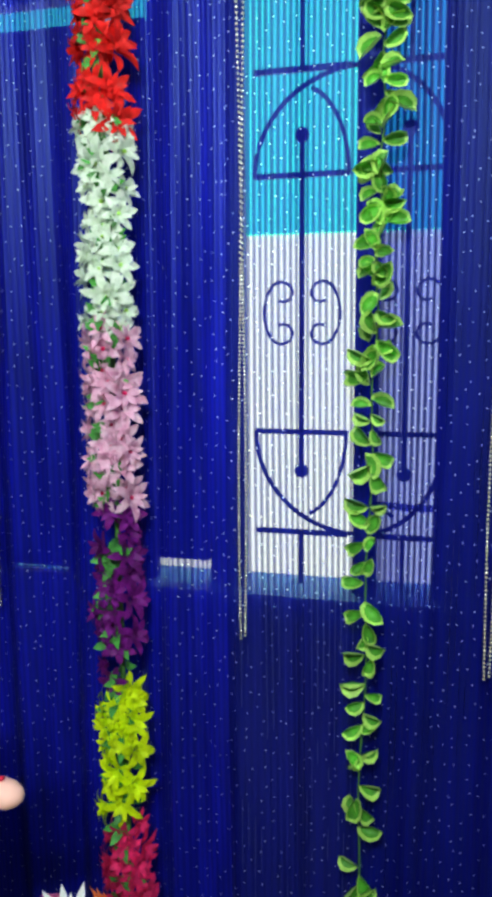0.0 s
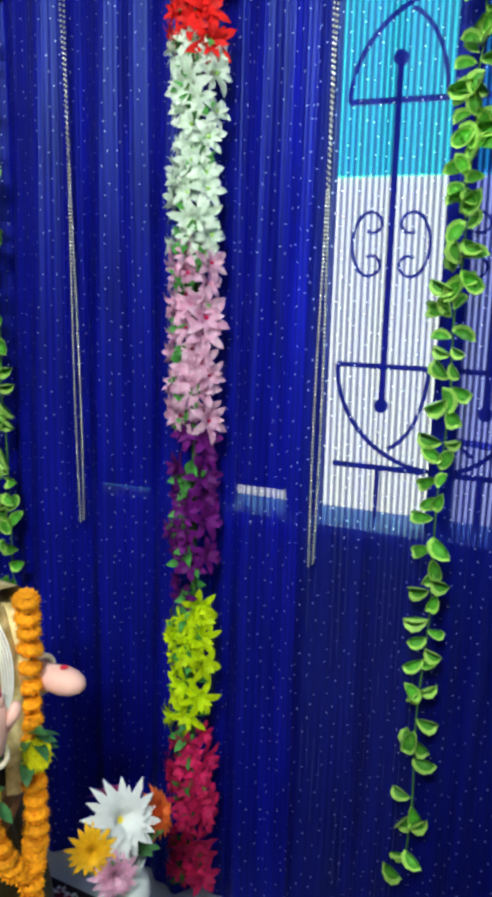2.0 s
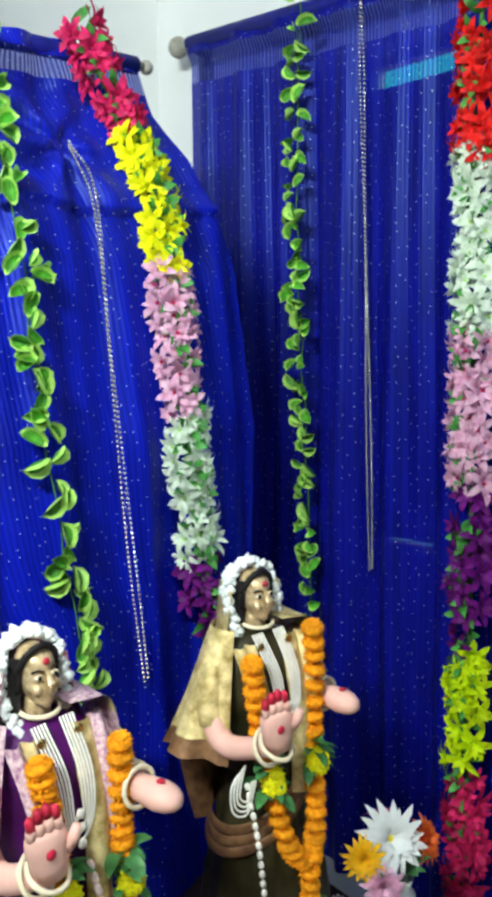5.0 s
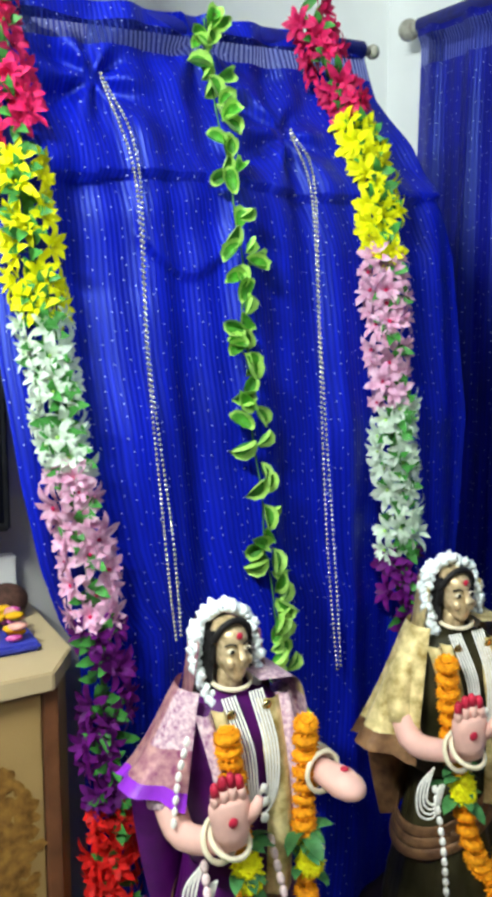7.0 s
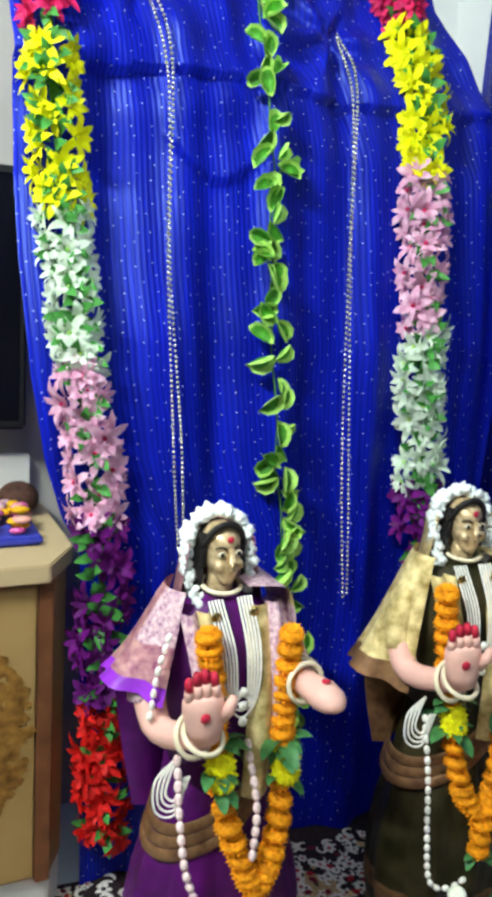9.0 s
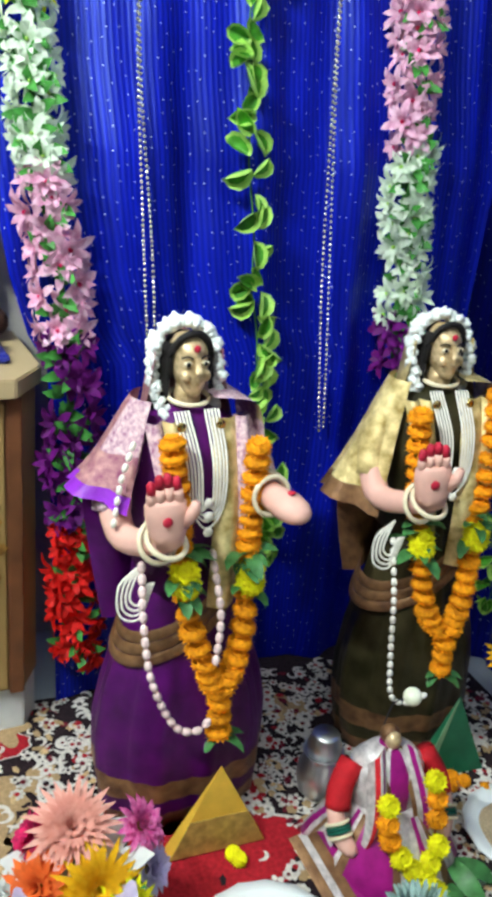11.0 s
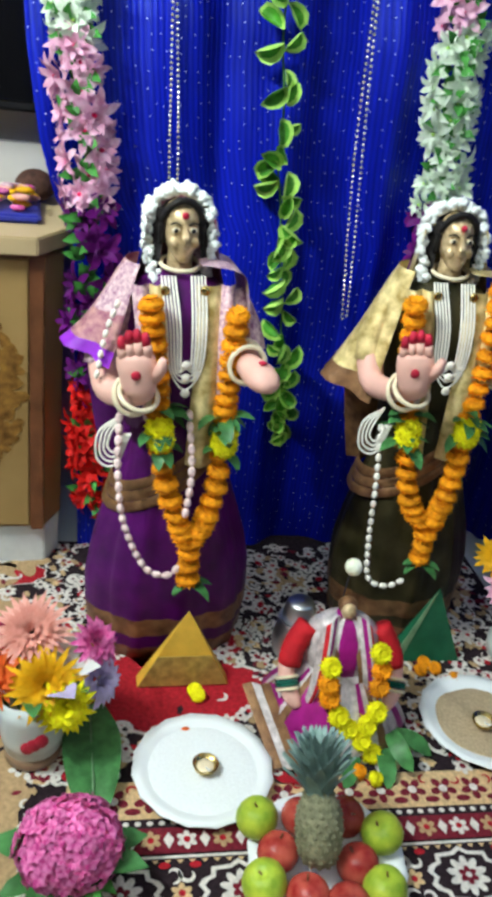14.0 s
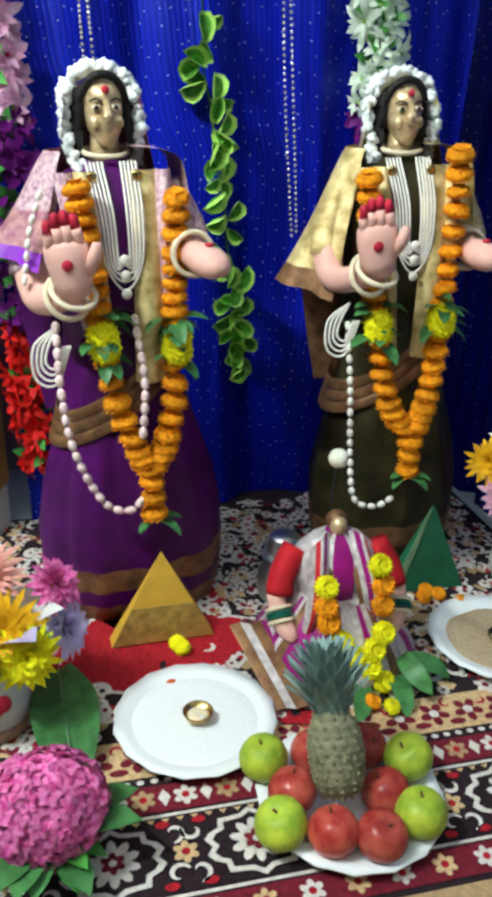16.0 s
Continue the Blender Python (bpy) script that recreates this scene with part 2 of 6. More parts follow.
M_LIME = mat("sweet_lime_skin", (0.30, 0.48, 0.04), 0.35, vary=0.2, scale=40, second=(0.52, 0.62, 0.06), rand=0.2, bump=0.3)
M_GLASSY = mat("white_ceramic_vase", (0.70, 0.76, 0.74), 0.22, vary=0.06, scale=15)
M_BROWNV = mat("brown_glaze", (0.25, 0.16, 0.10), 0.3, vary=0.3, scale=25)
M_HOTPINK = mat("hot_pink_petal", (0.86, 0.012, 0.33), 0.6, vary=0.35, scale=120, second=(0.95, 0.30, 0.62), rand=0.25, trans=0.2)
M_PEACH = mat("peach_petal", (0.88, 0.34, 0.26), 0.6, vary=0.2, trans=0.2, second=(0.92, 0.5, 0.42))
M_ORANGE = mat("orange_petal", (0.9, 0.16, 0.03), 0.6, vary=0.25, trans=0.2)
M_AMBER = mat("amber_petal", (0.92, 0.48, 0.01), 0.6, vary=0.2, trans=0.2)
M_LAV = mat("lavender_petal", (0.62, 0.55, 0.80), 0.6, vary=0.2, trans=0.2)
M_SNOW = mat("pure_white_petal", (0.88, 0.90, 0.88), 0.6, vary=0.06, trans=0.25)
M_JASMINE = mat("jasmine_white", (0.82, 0.86, 0.84), 0.7, vary=0.12, scale=90, bump=0.5)
M_BLUETRAY = mat("blue_plastic_tray", (0.04, 0.05, 0.36), 0.35)
M_BULB = mat("cream_ball", (0.85, 0.90, 0.68), 0.3)
# carpet yarns
M_YBLACK = mat("carpet_black_yarn", (0.022, 0.012, 0.016), 0.95, vary=0.4, scale=120, bump=0.6, bscale=500)
M_YWHITE = mat("carpet_white_yarn", (0.74, 0.70, 0.64), 0.95, vary=0.15, scale=120, bump=0.6, bscale=500)
M_YRED = mat("carpet_red_yarn", (0.40, 0.012, 0.022), 0.95, vary=0.3, scale=120, bump=0.6, bscale=500)
M_YMAROON = mat("carpet_maroon_yarn", (0.17, 0.012, 0.025), 0.95, vary=0.3, scale=120, bump=0.6, bscale=500)
M_YTAN = mat("carpet_tan_yarn", (0.46, 0.31, 0.16), 0.95, vary=0.2, scale=120, bump=0.6, bscale=500)
M_YCREAM = mat("carpet_cream_yarn", (0.66, 0.46, 0.24), 0.95, vary=0.25, scale=120, bump=0.6, bscale=500)


# ---- builders ----
def mesh_of(name, bm, mats, smooth=True):
    me = bpy.data.meshes.new(name)
    bmesh.ops.recalc_face_normals(bm, faces=bm.faces[:])
    bm.to_mesh(me)
    bm.free()
    for mm in mats if isinstance(mats, (list, tuple)) else [mats]:
        me.materials.append(mm)
    if smooth:
        for p in me.polygons:
            p.use_smooth = True
    return me


def part(name, bm, material, parent=None, label="", smooth=True):
    ob = new(name, mesh_of(name, bm, material, smooth))
    ob.parent = parent
    if label:
        ob["label"] = label
    return ob


def thing(name, m, label, category, group="", kind=""):
    ob = new(name)
    ob.empty_display_size = 0.02
    ob.matrix_world = m if isinstance(m, Matrix) else Matrix.Translation(m)
    return tagged(ob, label, category, group, kind)


def place(name, me, parent, m):
    ob = new(name, me)
    ob.parent = parent
    ob.matrix_basis = m
    return ob


def box(bm, x0, x1, y0, y1, z0, z1, mi=0, bevel=0.0):
    g = bmesh.ops.create_cube(bm, size=1, matrix=Matrix.Translation(((x0 + x1) / 2, (y0 + y1) / 2, (z0 + z1) / 2)) @ Matrix.Diagonal((x1 - x0, y1 - y0, z1 - z0, 1)))
    fs = {f for v in g["verts"] for f in v.link_faces}
    for f in fs:
        f.material_index = mi
    if bevel:
        r = bmesh.ops.bevel(bm, geom=list({e for f in fs for e in f.edges}), offset=bevel, segments=2, affect="EDGES", clamp_overlap=True)
        for f in r["faces"]:
            f.material_index = mi
    return bm


def boxed(*a, **k):
    return box(bmesh.new(), *a, **k)


def loft(bm, rings, mi=0, close=True, cap0=True, cap1=True):
    """Skin between rings of points. mi: a slot, or a function of ring and segment."""
    vs = [[bm.verts.new(p) for p in r] for r in rings]
    n = len(vs[0])
    for i in range(len(vs) - 1):
        for j in range(n if close else n - 1):
            k = (j + 1) % n
            f = bm.faces.new((vs[i][j], vs[i][k], vs[i + 1][k], vs[i + 1][j]))
            f.material_index = mi(i, j) if callable(mi) else mi
    for do, r, i in ((cap0, vs[0], 0), (cap1, vs[-1], len(vs) - 2)):
        if do and close:
            f = bm.faces.new(r)
            f.material_index = mi(i, 0) if callable(mi) else mi
    return bm


def ring(cx, cy, z, rx, ry, n=24, wob=0.0, k=8, ph=0.0):
    return [(cx + rx * (1 + wob * math.sin(k * a + ph)) * math.cos(a), cy + ry * (1 + wob * math.sin(k * a + ph)) * math.sin(a), z) for a in (2 * math.pi * i / n for i in range(n))]


def lathe(bm, prof, n=24, mi=0, at=(0, 0, 0), cap0=True, cap1=True):
    return loft(bm, [ring(at[0], at[1], at[2] + z, r, r, n) for r, z in prof], mi, True, cap0, cap1)


def tube(bm, pts, r, n=8, mi=0, closed=False):
    """A tube along points; r: a radius or one for each point."""
    P = [Vector(p) for p in pts]
    rings = []
    up = Vector((0, 0, 1))
    for i, p in enumerate(P):
        d = (P[min(i + 1, len(P) - 1)] - P[max(i - 1, 0)])
        if closed:
            d = P[(i + 1) % len(P)] - P[i - 1]
        d.normalize()
        a = d.cross(up if abs(d.dot(up)) < 0.95 else Vector((1, 0, 0))).normalized()
        b = d.cross(a)
        rr = r[i] if isinstance(r, (list, tuple)) else r
        rings.append([p + rr * (math.cos(2 * math.pi * k / n) * a + math.sin(2 * math.pi * k / n) * b) for k in range(n)])
    if closed:
        rings.append(rings[0])
    return loft(bm, rings, mi, True, not closed, not closed)


def blob(bm, c, r, mi=0, seg=12, rings=8, m=None):
    g = bmesh.ops.create_uvsphere(bm, u_segments=seg, v_segments=rings, radius=1, matrix=Matrix.Translation(c) @ (m or Matrix()) @ Matrix.Diagonal((*(r if isinstance(r, (tuple, list)) else (r, r, r)), 1)))
    for f in {f for v in g["verts"] for f in v.link_faces}:
        f.material_index = mi
    return bm


def spline(pts, n):
    """n points along a smooth line through pts."""
    P = [Vector(p) for p in pts]
    P = [2 * P[0] - P[1]] + P + [2 * P[-1] - P[-2]]
    out = []
    for i in range(n):
        u = i / (n - 1) * (len(P) - 3)
        k = min(int(u), len(P) - 4)
        f = u - k
        a, b, c, d = P[k : k + 4]
        out.append(0.5 * (2 * b + (c - a) * f + (2 * a - 5 * b + 4 * c - d) * f * f + (3 * b - a - 3 * c + d) * f**3))
    return out


def even(P, n):
    """n points at equal steps along a line of many points."""
    run = [0.0]
    for a, b in zip(P, P[1:]):
        run.append(run[-1] + (b - a).length)
    return [P[min(len(P) - 1, int(np.searchsorted(run, run[-1] * i / (n - 1))))] for i in range(n)]


def petals(bm, count, length, width, cup, mi=0, tilt=0.0, start=0.0, z=0.0, inner=0.1, seg=4, point=0.5):
    """A whorl of petals round +z, each with its own curl."""
    for i in range(count):
        a = start + 2 * math.pi * i / count
        rows = []
        for s in range(seg + 1):
            u = s / seg
            w = width * (math.sin(math.pi * min(1, 0.16 + 0.84 * u)) ** point) * (1 if u < 1 else 0.12)
            rad = inner * length + length * u * math.cos(tilt + cup * (1 - u))
            h = z + length * u * math.sin(tilt + cup * (1 - u)) + 0.10 * length * math.sin(u * 3 + i * 1.7)
            ca, sa = math.cos(a), math.sin(a)
            rows.append([bm.verts.new((rad * ca - q * w * sa, rad * sa + q * w * ca, h + abs(q) * 0.18 * w)) for q in (-0.5, 0, 0.5)])
        for s in range(seg):
            for q in range(2):
                f = bm.faces.new((rows[s][q], rows[s][q + 1], rows[s + 1][q + 1], rows[s + 1][q]))
                f.material_index = mi
    return bm


def facing(n, spin=0.0):
    """A turn that brings +z to the direction n."""
    return Vector(n).to_track_quat("Z", "Y").to_matrix().to_4x4() @ pose(0, 0, 0, 0, 0, spin)


def cloth(name, fx, nu, nv, width, height, mats, parent=None, thick=0.002, label="", mi=None):
    """A sheet from a function of u, v in 0..1, with UV in metres and true thickness."""
    verts = [tuple(fx(i / nu, j / nv)) for j in range(nv + 1) for i in range(nu + 1)]
    faces = [(j * (nu + 1) + i, j * (nu + 1) + i + 1, (j + 1) * (nu + 1) + i + 1, (j + 1) * (nu + 1) + i) for j in range(nv) for i in range(nu)]
    me = bpy.data.meshes.new(name)
    me.from_pydata(verts, [], faces)
    uvl = me.uv_layers.new(name="UVMap")
    for p in me.polygons:
        p.use_smooth = True
        for li, vi in zip(p.loop_indices, p.vertices):
            uvl.data[li].uv = (vi % (nu + 1) / nu * width, vi // (nu + 1) / nv * height)
        if mi:
            p.material_index = mi(p.index % nu / nu, p.index // nu / nv)
    for mm in mats:
        me.materials.append(mm)
    ob = new(name, me)
    ob.parent = parent
    if label:
        ob["label"] = label
    return ob


def lerp(table, z):
    return float(np.interp(z, [a for a, _ in table], [b for _, b in table]))


# ---- the room ----
WX, WY, TOP = -2.02, 2.12, 2.85
EDGE, LOW = 1.66, -0.30  # the carpeted floor ends here; the strip under the window lies lower


def setting(name, bm, material, label, category):
    return tagged(part(name, bm, material, smooth=False), label, category, kind="structure")


setting("floor_lower", boxed(WX - 0.15, 3.0, EDGE + 0.001, WY + 0.15, LOW - 0.1, LOW), M_FLOOR, "lower strip of grey floor under the window", "floor")
setting("floor", boxed(WX - 0.15, 3.0, -3.0, EDGE, LOW - 0.1, -0.012), M_FLOOR, "pale grey polished floor tiles under the carpet", "floor")
setting("ceiling", boxed(WX - 0.15, 3.0, -3.0, WY + 0.15, TOP, TOP + 0.1), M_WALL, "plain white painted ceiling", "ceiling")
setting("wall_west", boxed(WX - 0.15, WX, -3.0, WY + 0.15, LOW, TOP), M_WALL, "white painted plaster wall behind the blue backdrop", "wall")
setting("wall_pier", boxed(WX + 0.001, -1.36, -3.0, 0.74, -0.012, TOP), M_PIER, "beige wall pier behind the television, darker than the west wall", "wall")
# unseen walls close the room; their dark colour holds back fill light
setting("wall_east", boxed(3.0, 3.15, -3.0, WY + 0.15, LOW - 0.1, TOP), M_DIMWALL, "unseen plain wall, coloured dark to cut bounced light", "wall")
setting("wall_south", boxed(WX - 0.15, 3.15, -3.15, -3.0, -0.012, TOP), M_DIMWALL, "unseen plain wall, coloured dark to cut bounced light", "wall")
# the window wall with its opening from x0 to x1
OX0, OX1, OZ0, OZ1 = -1.10, 0.14, 0.795, 2.24
bm = bmesh.new()
box(bm, WX, OX0, WY, WY + 0.15, LOW, TOP)
box(bm, OX1, 3.0, WY, WY + 0.15, LOW, TOP)
box(bm, OX0, OX1, WY, WY + 0.15, LOW, OZ0)
box(bm, OX0, OX1, WY, WY + 0.15, OZ1, TOP)
setting("wall_north", bm, M_WALL, "white painted wall with a window opening", "wall")

win = thing("window_1", (0, 0, 0), "window with iron scroll grille and one closed dark shutter", "window", kind="structure")
bm = bmesh.new()
for xx, wide in ((OX0, 0.03), (-0.375, 0.03), (-0.078, 0.055), (OX1 - 0.03, 0.03)):
    box(bm, xx, xx + wide, WY + 0.03, WY + 0.07, OZ0, OZ1)
box(bm, OX0 + 0.03, OX1 - 0.03, WY + 0.031, WY + 0.069, OZ1 - 0.03, OZ1)
part("window_frame", bm, M_IRON, win, "blue-grey painted frame", False)
bm = bmesh.new()
for x0, x1, gap in ((OX0 + 0.03, -0.992, 0.002), (-0.990, -0.832, 0.012), (-0.830, -0.58, 0.002)):
    box(bm, x0, x1, WY + 0.032, WY + 0.066, OZ0 + gap, OZ1 - 0.09, bevel=0.002)
box(bm, -0.575, -0.437, WY + 0.034, WY + 0.066, OZ0 + 0.055, OZ1 - 0.05, bevel=0.004)
box(bm, -0.435, -0.376, WY + 0.036, WY + 0.064, OZ0 + 0.002, OZ1 - 0.032, bevel=0.004)
part("shutter", bm, M_DARK, win, "dark closed shutter leaf", False)
part("window_sill", boxed(OX0 - 0.03, OX1 + 0.03, WY - 0.03, WY + 0.15, OZ0 - 0.03, OZ0 - 0.001, bevel=0.004), M_PLINTH, win, smooth=False)


def arc(cx, cz, rx, rz, a0, a1, n=16):
    return [(cx + rx * math.cos(radians(a0 + (a1 - a0) * i / n)), GY, cz + rz * math.sin(radians(a0 + (a1 - a0) * i / n))) for i in range(n + 1)]


GY = WY + 0.09
for gx, hw in ((-0.214, 0.115), (0.035, 0.095)):
    bm = bmesh.new()
    for z in (0.925, 1.177, 1.785, 2.02):
        box(bm, gx - hw, gx + hw, GY - 0.006, GY + 0.006, z - 0.006, z + 0.006)
    tube(bm, [(gx, GY, 1.085), (gx, GY, 1.87)], 0.007, 8)
    for z in (1.08, 1.875):
        blob(bm, (gx, GY, z), 0.018)
    tube(bm, [(gx, GY, 2.02), (gx, GY, OZ1)], 0.006, 8)
    tube(bm, [(gx, GY, OZ0), (gx, GY, 0.925)], 0.006, 8)
    MX = -0.072
    tube(bm, arc(MX, 1.785, abs(gx - MX) + hw, 0.235, 90, 180) if gx < MX else arc(MX, 1.785, gx - MX + hw, 0.235, 0, 90), 0.006, 8)
    tube(bm, arc(MX, 1.177, abs(gx - MX) + hw, 0.25, 180, 270) if gx < MX else arc(MX, 1.177, gx - MX + hw, 0.25, 270, 360), 0.006, 8)
    s = 1 if gx < MX else -1
    tube(bm, [(gx - s * 0.01 + s * 0.12 * math.cos(a), GY, 1.785 + 0.20 * math.sin(a)) for a in (0.1 * k for k in range(14))], 0.005, 8)
    tube(bm, [(gx - s * 0.01 + s * 0.12 * math.cos(a), GY, 1.177 - 0.21 * math.sin(a)) for a in (0.1 * k for k in range(14))], 0.005, 8)
    for sx in (-1, 1):
        tube(bm, arc(gx + sx * 0.048, 1.465, 0.045, 0.075, -90, 90) if sx > 0 else arc(gx - 0.048, 1.465, 0.045, 0.075, 90, 270), 0.004, 6)
        for sz in (-1, 1):
            tube(bm, [(gx + sx * (0.048 + 0.034 * math.cos(a) * (1 - a / 12)), GY, 1.465 + sz * (0.046 + 0.032 * math.sin(a) * (1 - a / 12))) for a in (k * 0.4 for k in range(14))], 0.004, 6)
    part("window_grille", bm, M_IRON, win, "wrought iron grille with scrolls and arches")

# the yard outside: planes whose own emission stands in for daylight
tagged(part("backdrop", boxed(-6, 6, 4.6, 4.65, -1.0, 1.925), M_WHITEFAR, smooth=False), "white yard wall outside the window, glowing in place of sunlight", "backdrop", kind="structure")
tagged(part("backdrop", boxed(-6, 6, 4.58, 4.65, 1.93, 6.0), M_CYANFAR, smooth=False), "cyan sheet above the yard wall, glowing in place of daylight", "backdrop", kind="structure")

# assumed ceiling fixtures out of view, one above each unseen lamp
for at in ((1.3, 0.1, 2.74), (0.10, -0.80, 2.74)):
    t = thing("assumed_tube_light", at, "assumed white tube light fixture, out of view", "lamp", "room lights")
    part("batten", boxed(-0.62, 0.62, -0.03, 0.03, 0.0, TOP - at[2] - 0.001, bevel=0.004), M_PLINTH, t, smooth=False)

# ---- curtains ----
CY = 2.03


def north_rod(x):
    return 2.43 - 0.07 * (x + 1.77)


rod = thing("curtain_rod", (0, 0, 0), "dark curtain rod with grey ball finial", "curtain rod")
part("pole", tube(bmesh.new(), [(-1.77, CY, north_rod(-1.77)), (1.6, CY, north_rod(1.6))], 0.014, 12), M_FINIAL, rod)
bm = bmesh.new()
blob(bm, (-1.80, CY, north_rod(-1.80)), 0.036, 0, 16, 10)
tube(bm, [(-1.775, CY, north_rod(-1.77)), (-1.745, CY, north_rod(-1.74))], 0.022, 12)
part("finial", bm, M_FINIAL, rod, "grey ball finial")
bm = bmesh.new()
tube(bm, [(-1.755, CY, north_rod(-1.75)), (-1.755, WY - 0.002, north_rod(-1.75) - 0.02)], 0.011, 8)
box(bm, -1.785, -1.725, WY - 0.012, WY - 0.001, north_rod(-1.75) - 0.11, north_rod(-1.75) + 0.03)
part("bracket", bm, M_FINIAL, rod)


def window_cloth(x0, x1, ph, amp):
    def fx(u, v):
        x = x0 + (x1 - x0) * u
        z = LOW + 0.004 + (north_rod(x) + 0.018 - LOW) * (1 - v)
        gather = 0.35 + 0.65 * min(1, v * 1.6)
        deep = 1.5 + 1.3 * math.exp(-(((x + 1.35) / 0.3) ** 2)) + 0.9 * math.exp(-(((x + 0.6) / 0.25) ** 2))
        y = CY + deep * amp * gather * (math.sin(x * 31 + ph + 0.6 * math.sin(v * 3)) + 0.45 * math.sin(x * 73 + 2 * ph + 1.2 * v)) + 0.006 * noise.noise((x * 6, v * 3, ph))
        y -= 0.13 * math.exp(-(((x + 0.30) / (0.02 + 0.10 * max(0, v - 0.62))) ** 2)) * max(0, v - 0.60)
        if v < 0.03:
            y = CY - 0.022 * math.sin(v / 0.03 * math.pi) + (y - CY) * (v / 0.03)
        return (x + 0.012 * math.sin(v * 4 + x * 9) * v, y, z)

    return fx


cur = thing("curtain", (0, 0, 0), "sheer dark blue sequinned curtain hanging over the window", "curtain", "blue curtains")
cloth("cloth", window_cloth(-1.735, -0.335, 0.3, 0.011), 280, 90, 1.7, 2.4, [M_CURT, M_LINING], cur, mi=lambda u, v: 1 if 0.02 < v < 0.045 else 0)
part("rod_pocket", tube(bmesh.new(), [(-1.74, CY, north_rod(-1.74)), (-0.335, CY, north_rod(-0.335))], 0.026, 14), M_BLUEBAND, cur)
cur = thing("curtain", (0, 0, 0), "sheer blue striped curtain that lets the window show through", "curtain", "blue curtains")
cloth("cloth", window_cloth(-0.345, 1.2, 1.7, 0.009), 260, 90, 1.7, 2.4, [M_CURTB, M_LINING], cur, mi=lambda u, v: 1 if 0.02 < v < 0.045 else 0)
inner = window_cloth(-0.05, 0.62, 2.6, 0.007)
cloth("lining", lambda u, v: tuple(Vector(inner(u, v)) + Vector((0, 0.022, -0.03))) if v < 0.5 else tuple(Vector(inner(u, v)) + Vector((0, 0.022, 0.03))), 120, 60, 0.7, 2.4, [M_LINING], cur)
part("rod_pocket", tube(bmesh.new(), [(-0.333, CY, north_rod(-0.333)), (1.2, CY, north_rod(1.2))], 0.026, 14), M_BLUEBAND, cur)

# the backdrop cloth on the west side: it leans out to the statues' feet
XR = [(0, -1.035), (0.6, -1.03), (1.2, -1.04), (1.6, -1.08), (1.75, -1.11), (1.87, -1.17), (2.0, -1.25), (2.3, -1.27)]
XL = [(0, -1.04), (0.75, -0.995), (1.2, -1.09), (1.5, -1.17), (1.75, -1.18), (2.3, -1.27)]
YL = [(0, 0.60), (0.8, 0.572), (0.86, 0.536), (0.97, 0.505), (1.13, 0.483), (1.35, 0.469), (1.57, 0.466), (2.1, 0.455)]
YR = [(0, 1.58), (1.2, 1.62), (1.6, 1.59), (1.73, 1.547), (1.85, 1.507), (1.98, 1.475), (2.12, 1.428)]


def west_x(y, z):
    f = min(1.0, max(0.0, (y - 0.5) / 0.75))
    return lerp(XL, z) * (1 - f) + lerp(XR, z) * f


def rod_z(y):
    return 2.118 + (y - 1.42) * 0.06


def west_fx(u, v):
    zt = 2.12
    y = lerp(YL, zt * (1 - v)) * (1 - u) + lerp(YR, zt * (1 - v)) * u
    z = 0.004 + (rod_z(y) + 0.018 - 0.004) * (1 - v)
    y = lerp(YL, z) * (1 - u) + lerp(YR, z) * u
    x = west_x(y, z)
    fold = 0.022 * math.sin(y * 26 + 0.8 * math.sin(z * 2)) * (0.35 + 0.65 * min(1, max(0, 1.75 - z))) + 0.006 * math.sin(y * 61 + z * 2)
    swag = 0.010 * math.sin((z + 0.35 * abs(y - 0.95)) * 34) * math.exp(-(((z - 1.80) / 0.15) ** 2))
    pins = 0.0
    for py, pz in ((0.700, 1.93), (1.128, 1.862), (0.95, 2.06)):
        r, th = math.hypot(y - py, z - pz), math.atan2(z - pz, y - py)
        pins += 0.020 * math.sin(6 * th + 1) * math.exp(-((r / 0.17) ** 2)) * min(1, r / 0.05)
    ledge = 0.024 * math.exp(-((max(0.0, z - 1.725 - 0.012 * math.sin(y * 9)) / 0.07) ** 2)) if z > 1.725 + 0.012 * math.sin(y * 9) else 0.0
    if 0.76 < y < 0.98:
        hang = 1.60 - 0.07 * math.sin((y - 0.76) / 0.22 * math.pi)
        ledge += 0.012 * math.exp(-((max(0.0, z - hang) / 0.06) ** 2)) if z > hang else 0.0
    return (x + fold + swag + pins + ledge + 0.008 * noise.noise((y * 5, z * 5, 2)), y, z)


cur = thing("backdrop_cloth", (0, 0, 0), "bright blue satin backdrop cloth with silver sequins on a rod", "curtain", "blue curtains")
cloth("cloth", west_fx, 190, 210, 1.2, 2.3, [M_CURT2, M_LINING], cur, mi=lambda u, v: 1 if 0.018 < v < 0.040 else 0)
part("rod_pocket", tube(bmesh.new(), [(-1.272, y, rod_z(y)) for y in np.linspace(0.40, 1.43, 12)], 0.022, 12), M_BLUEBAND, cur)
bm = tube(bmesh.new(), [(-1.272, 0.3, rod_z(0.3)), (-1.272, 1.455, rod_z(1.455))], 0.012, 10)
blob(bm, (-1.272, 1.465, rod_z(1.465)), 0.018)
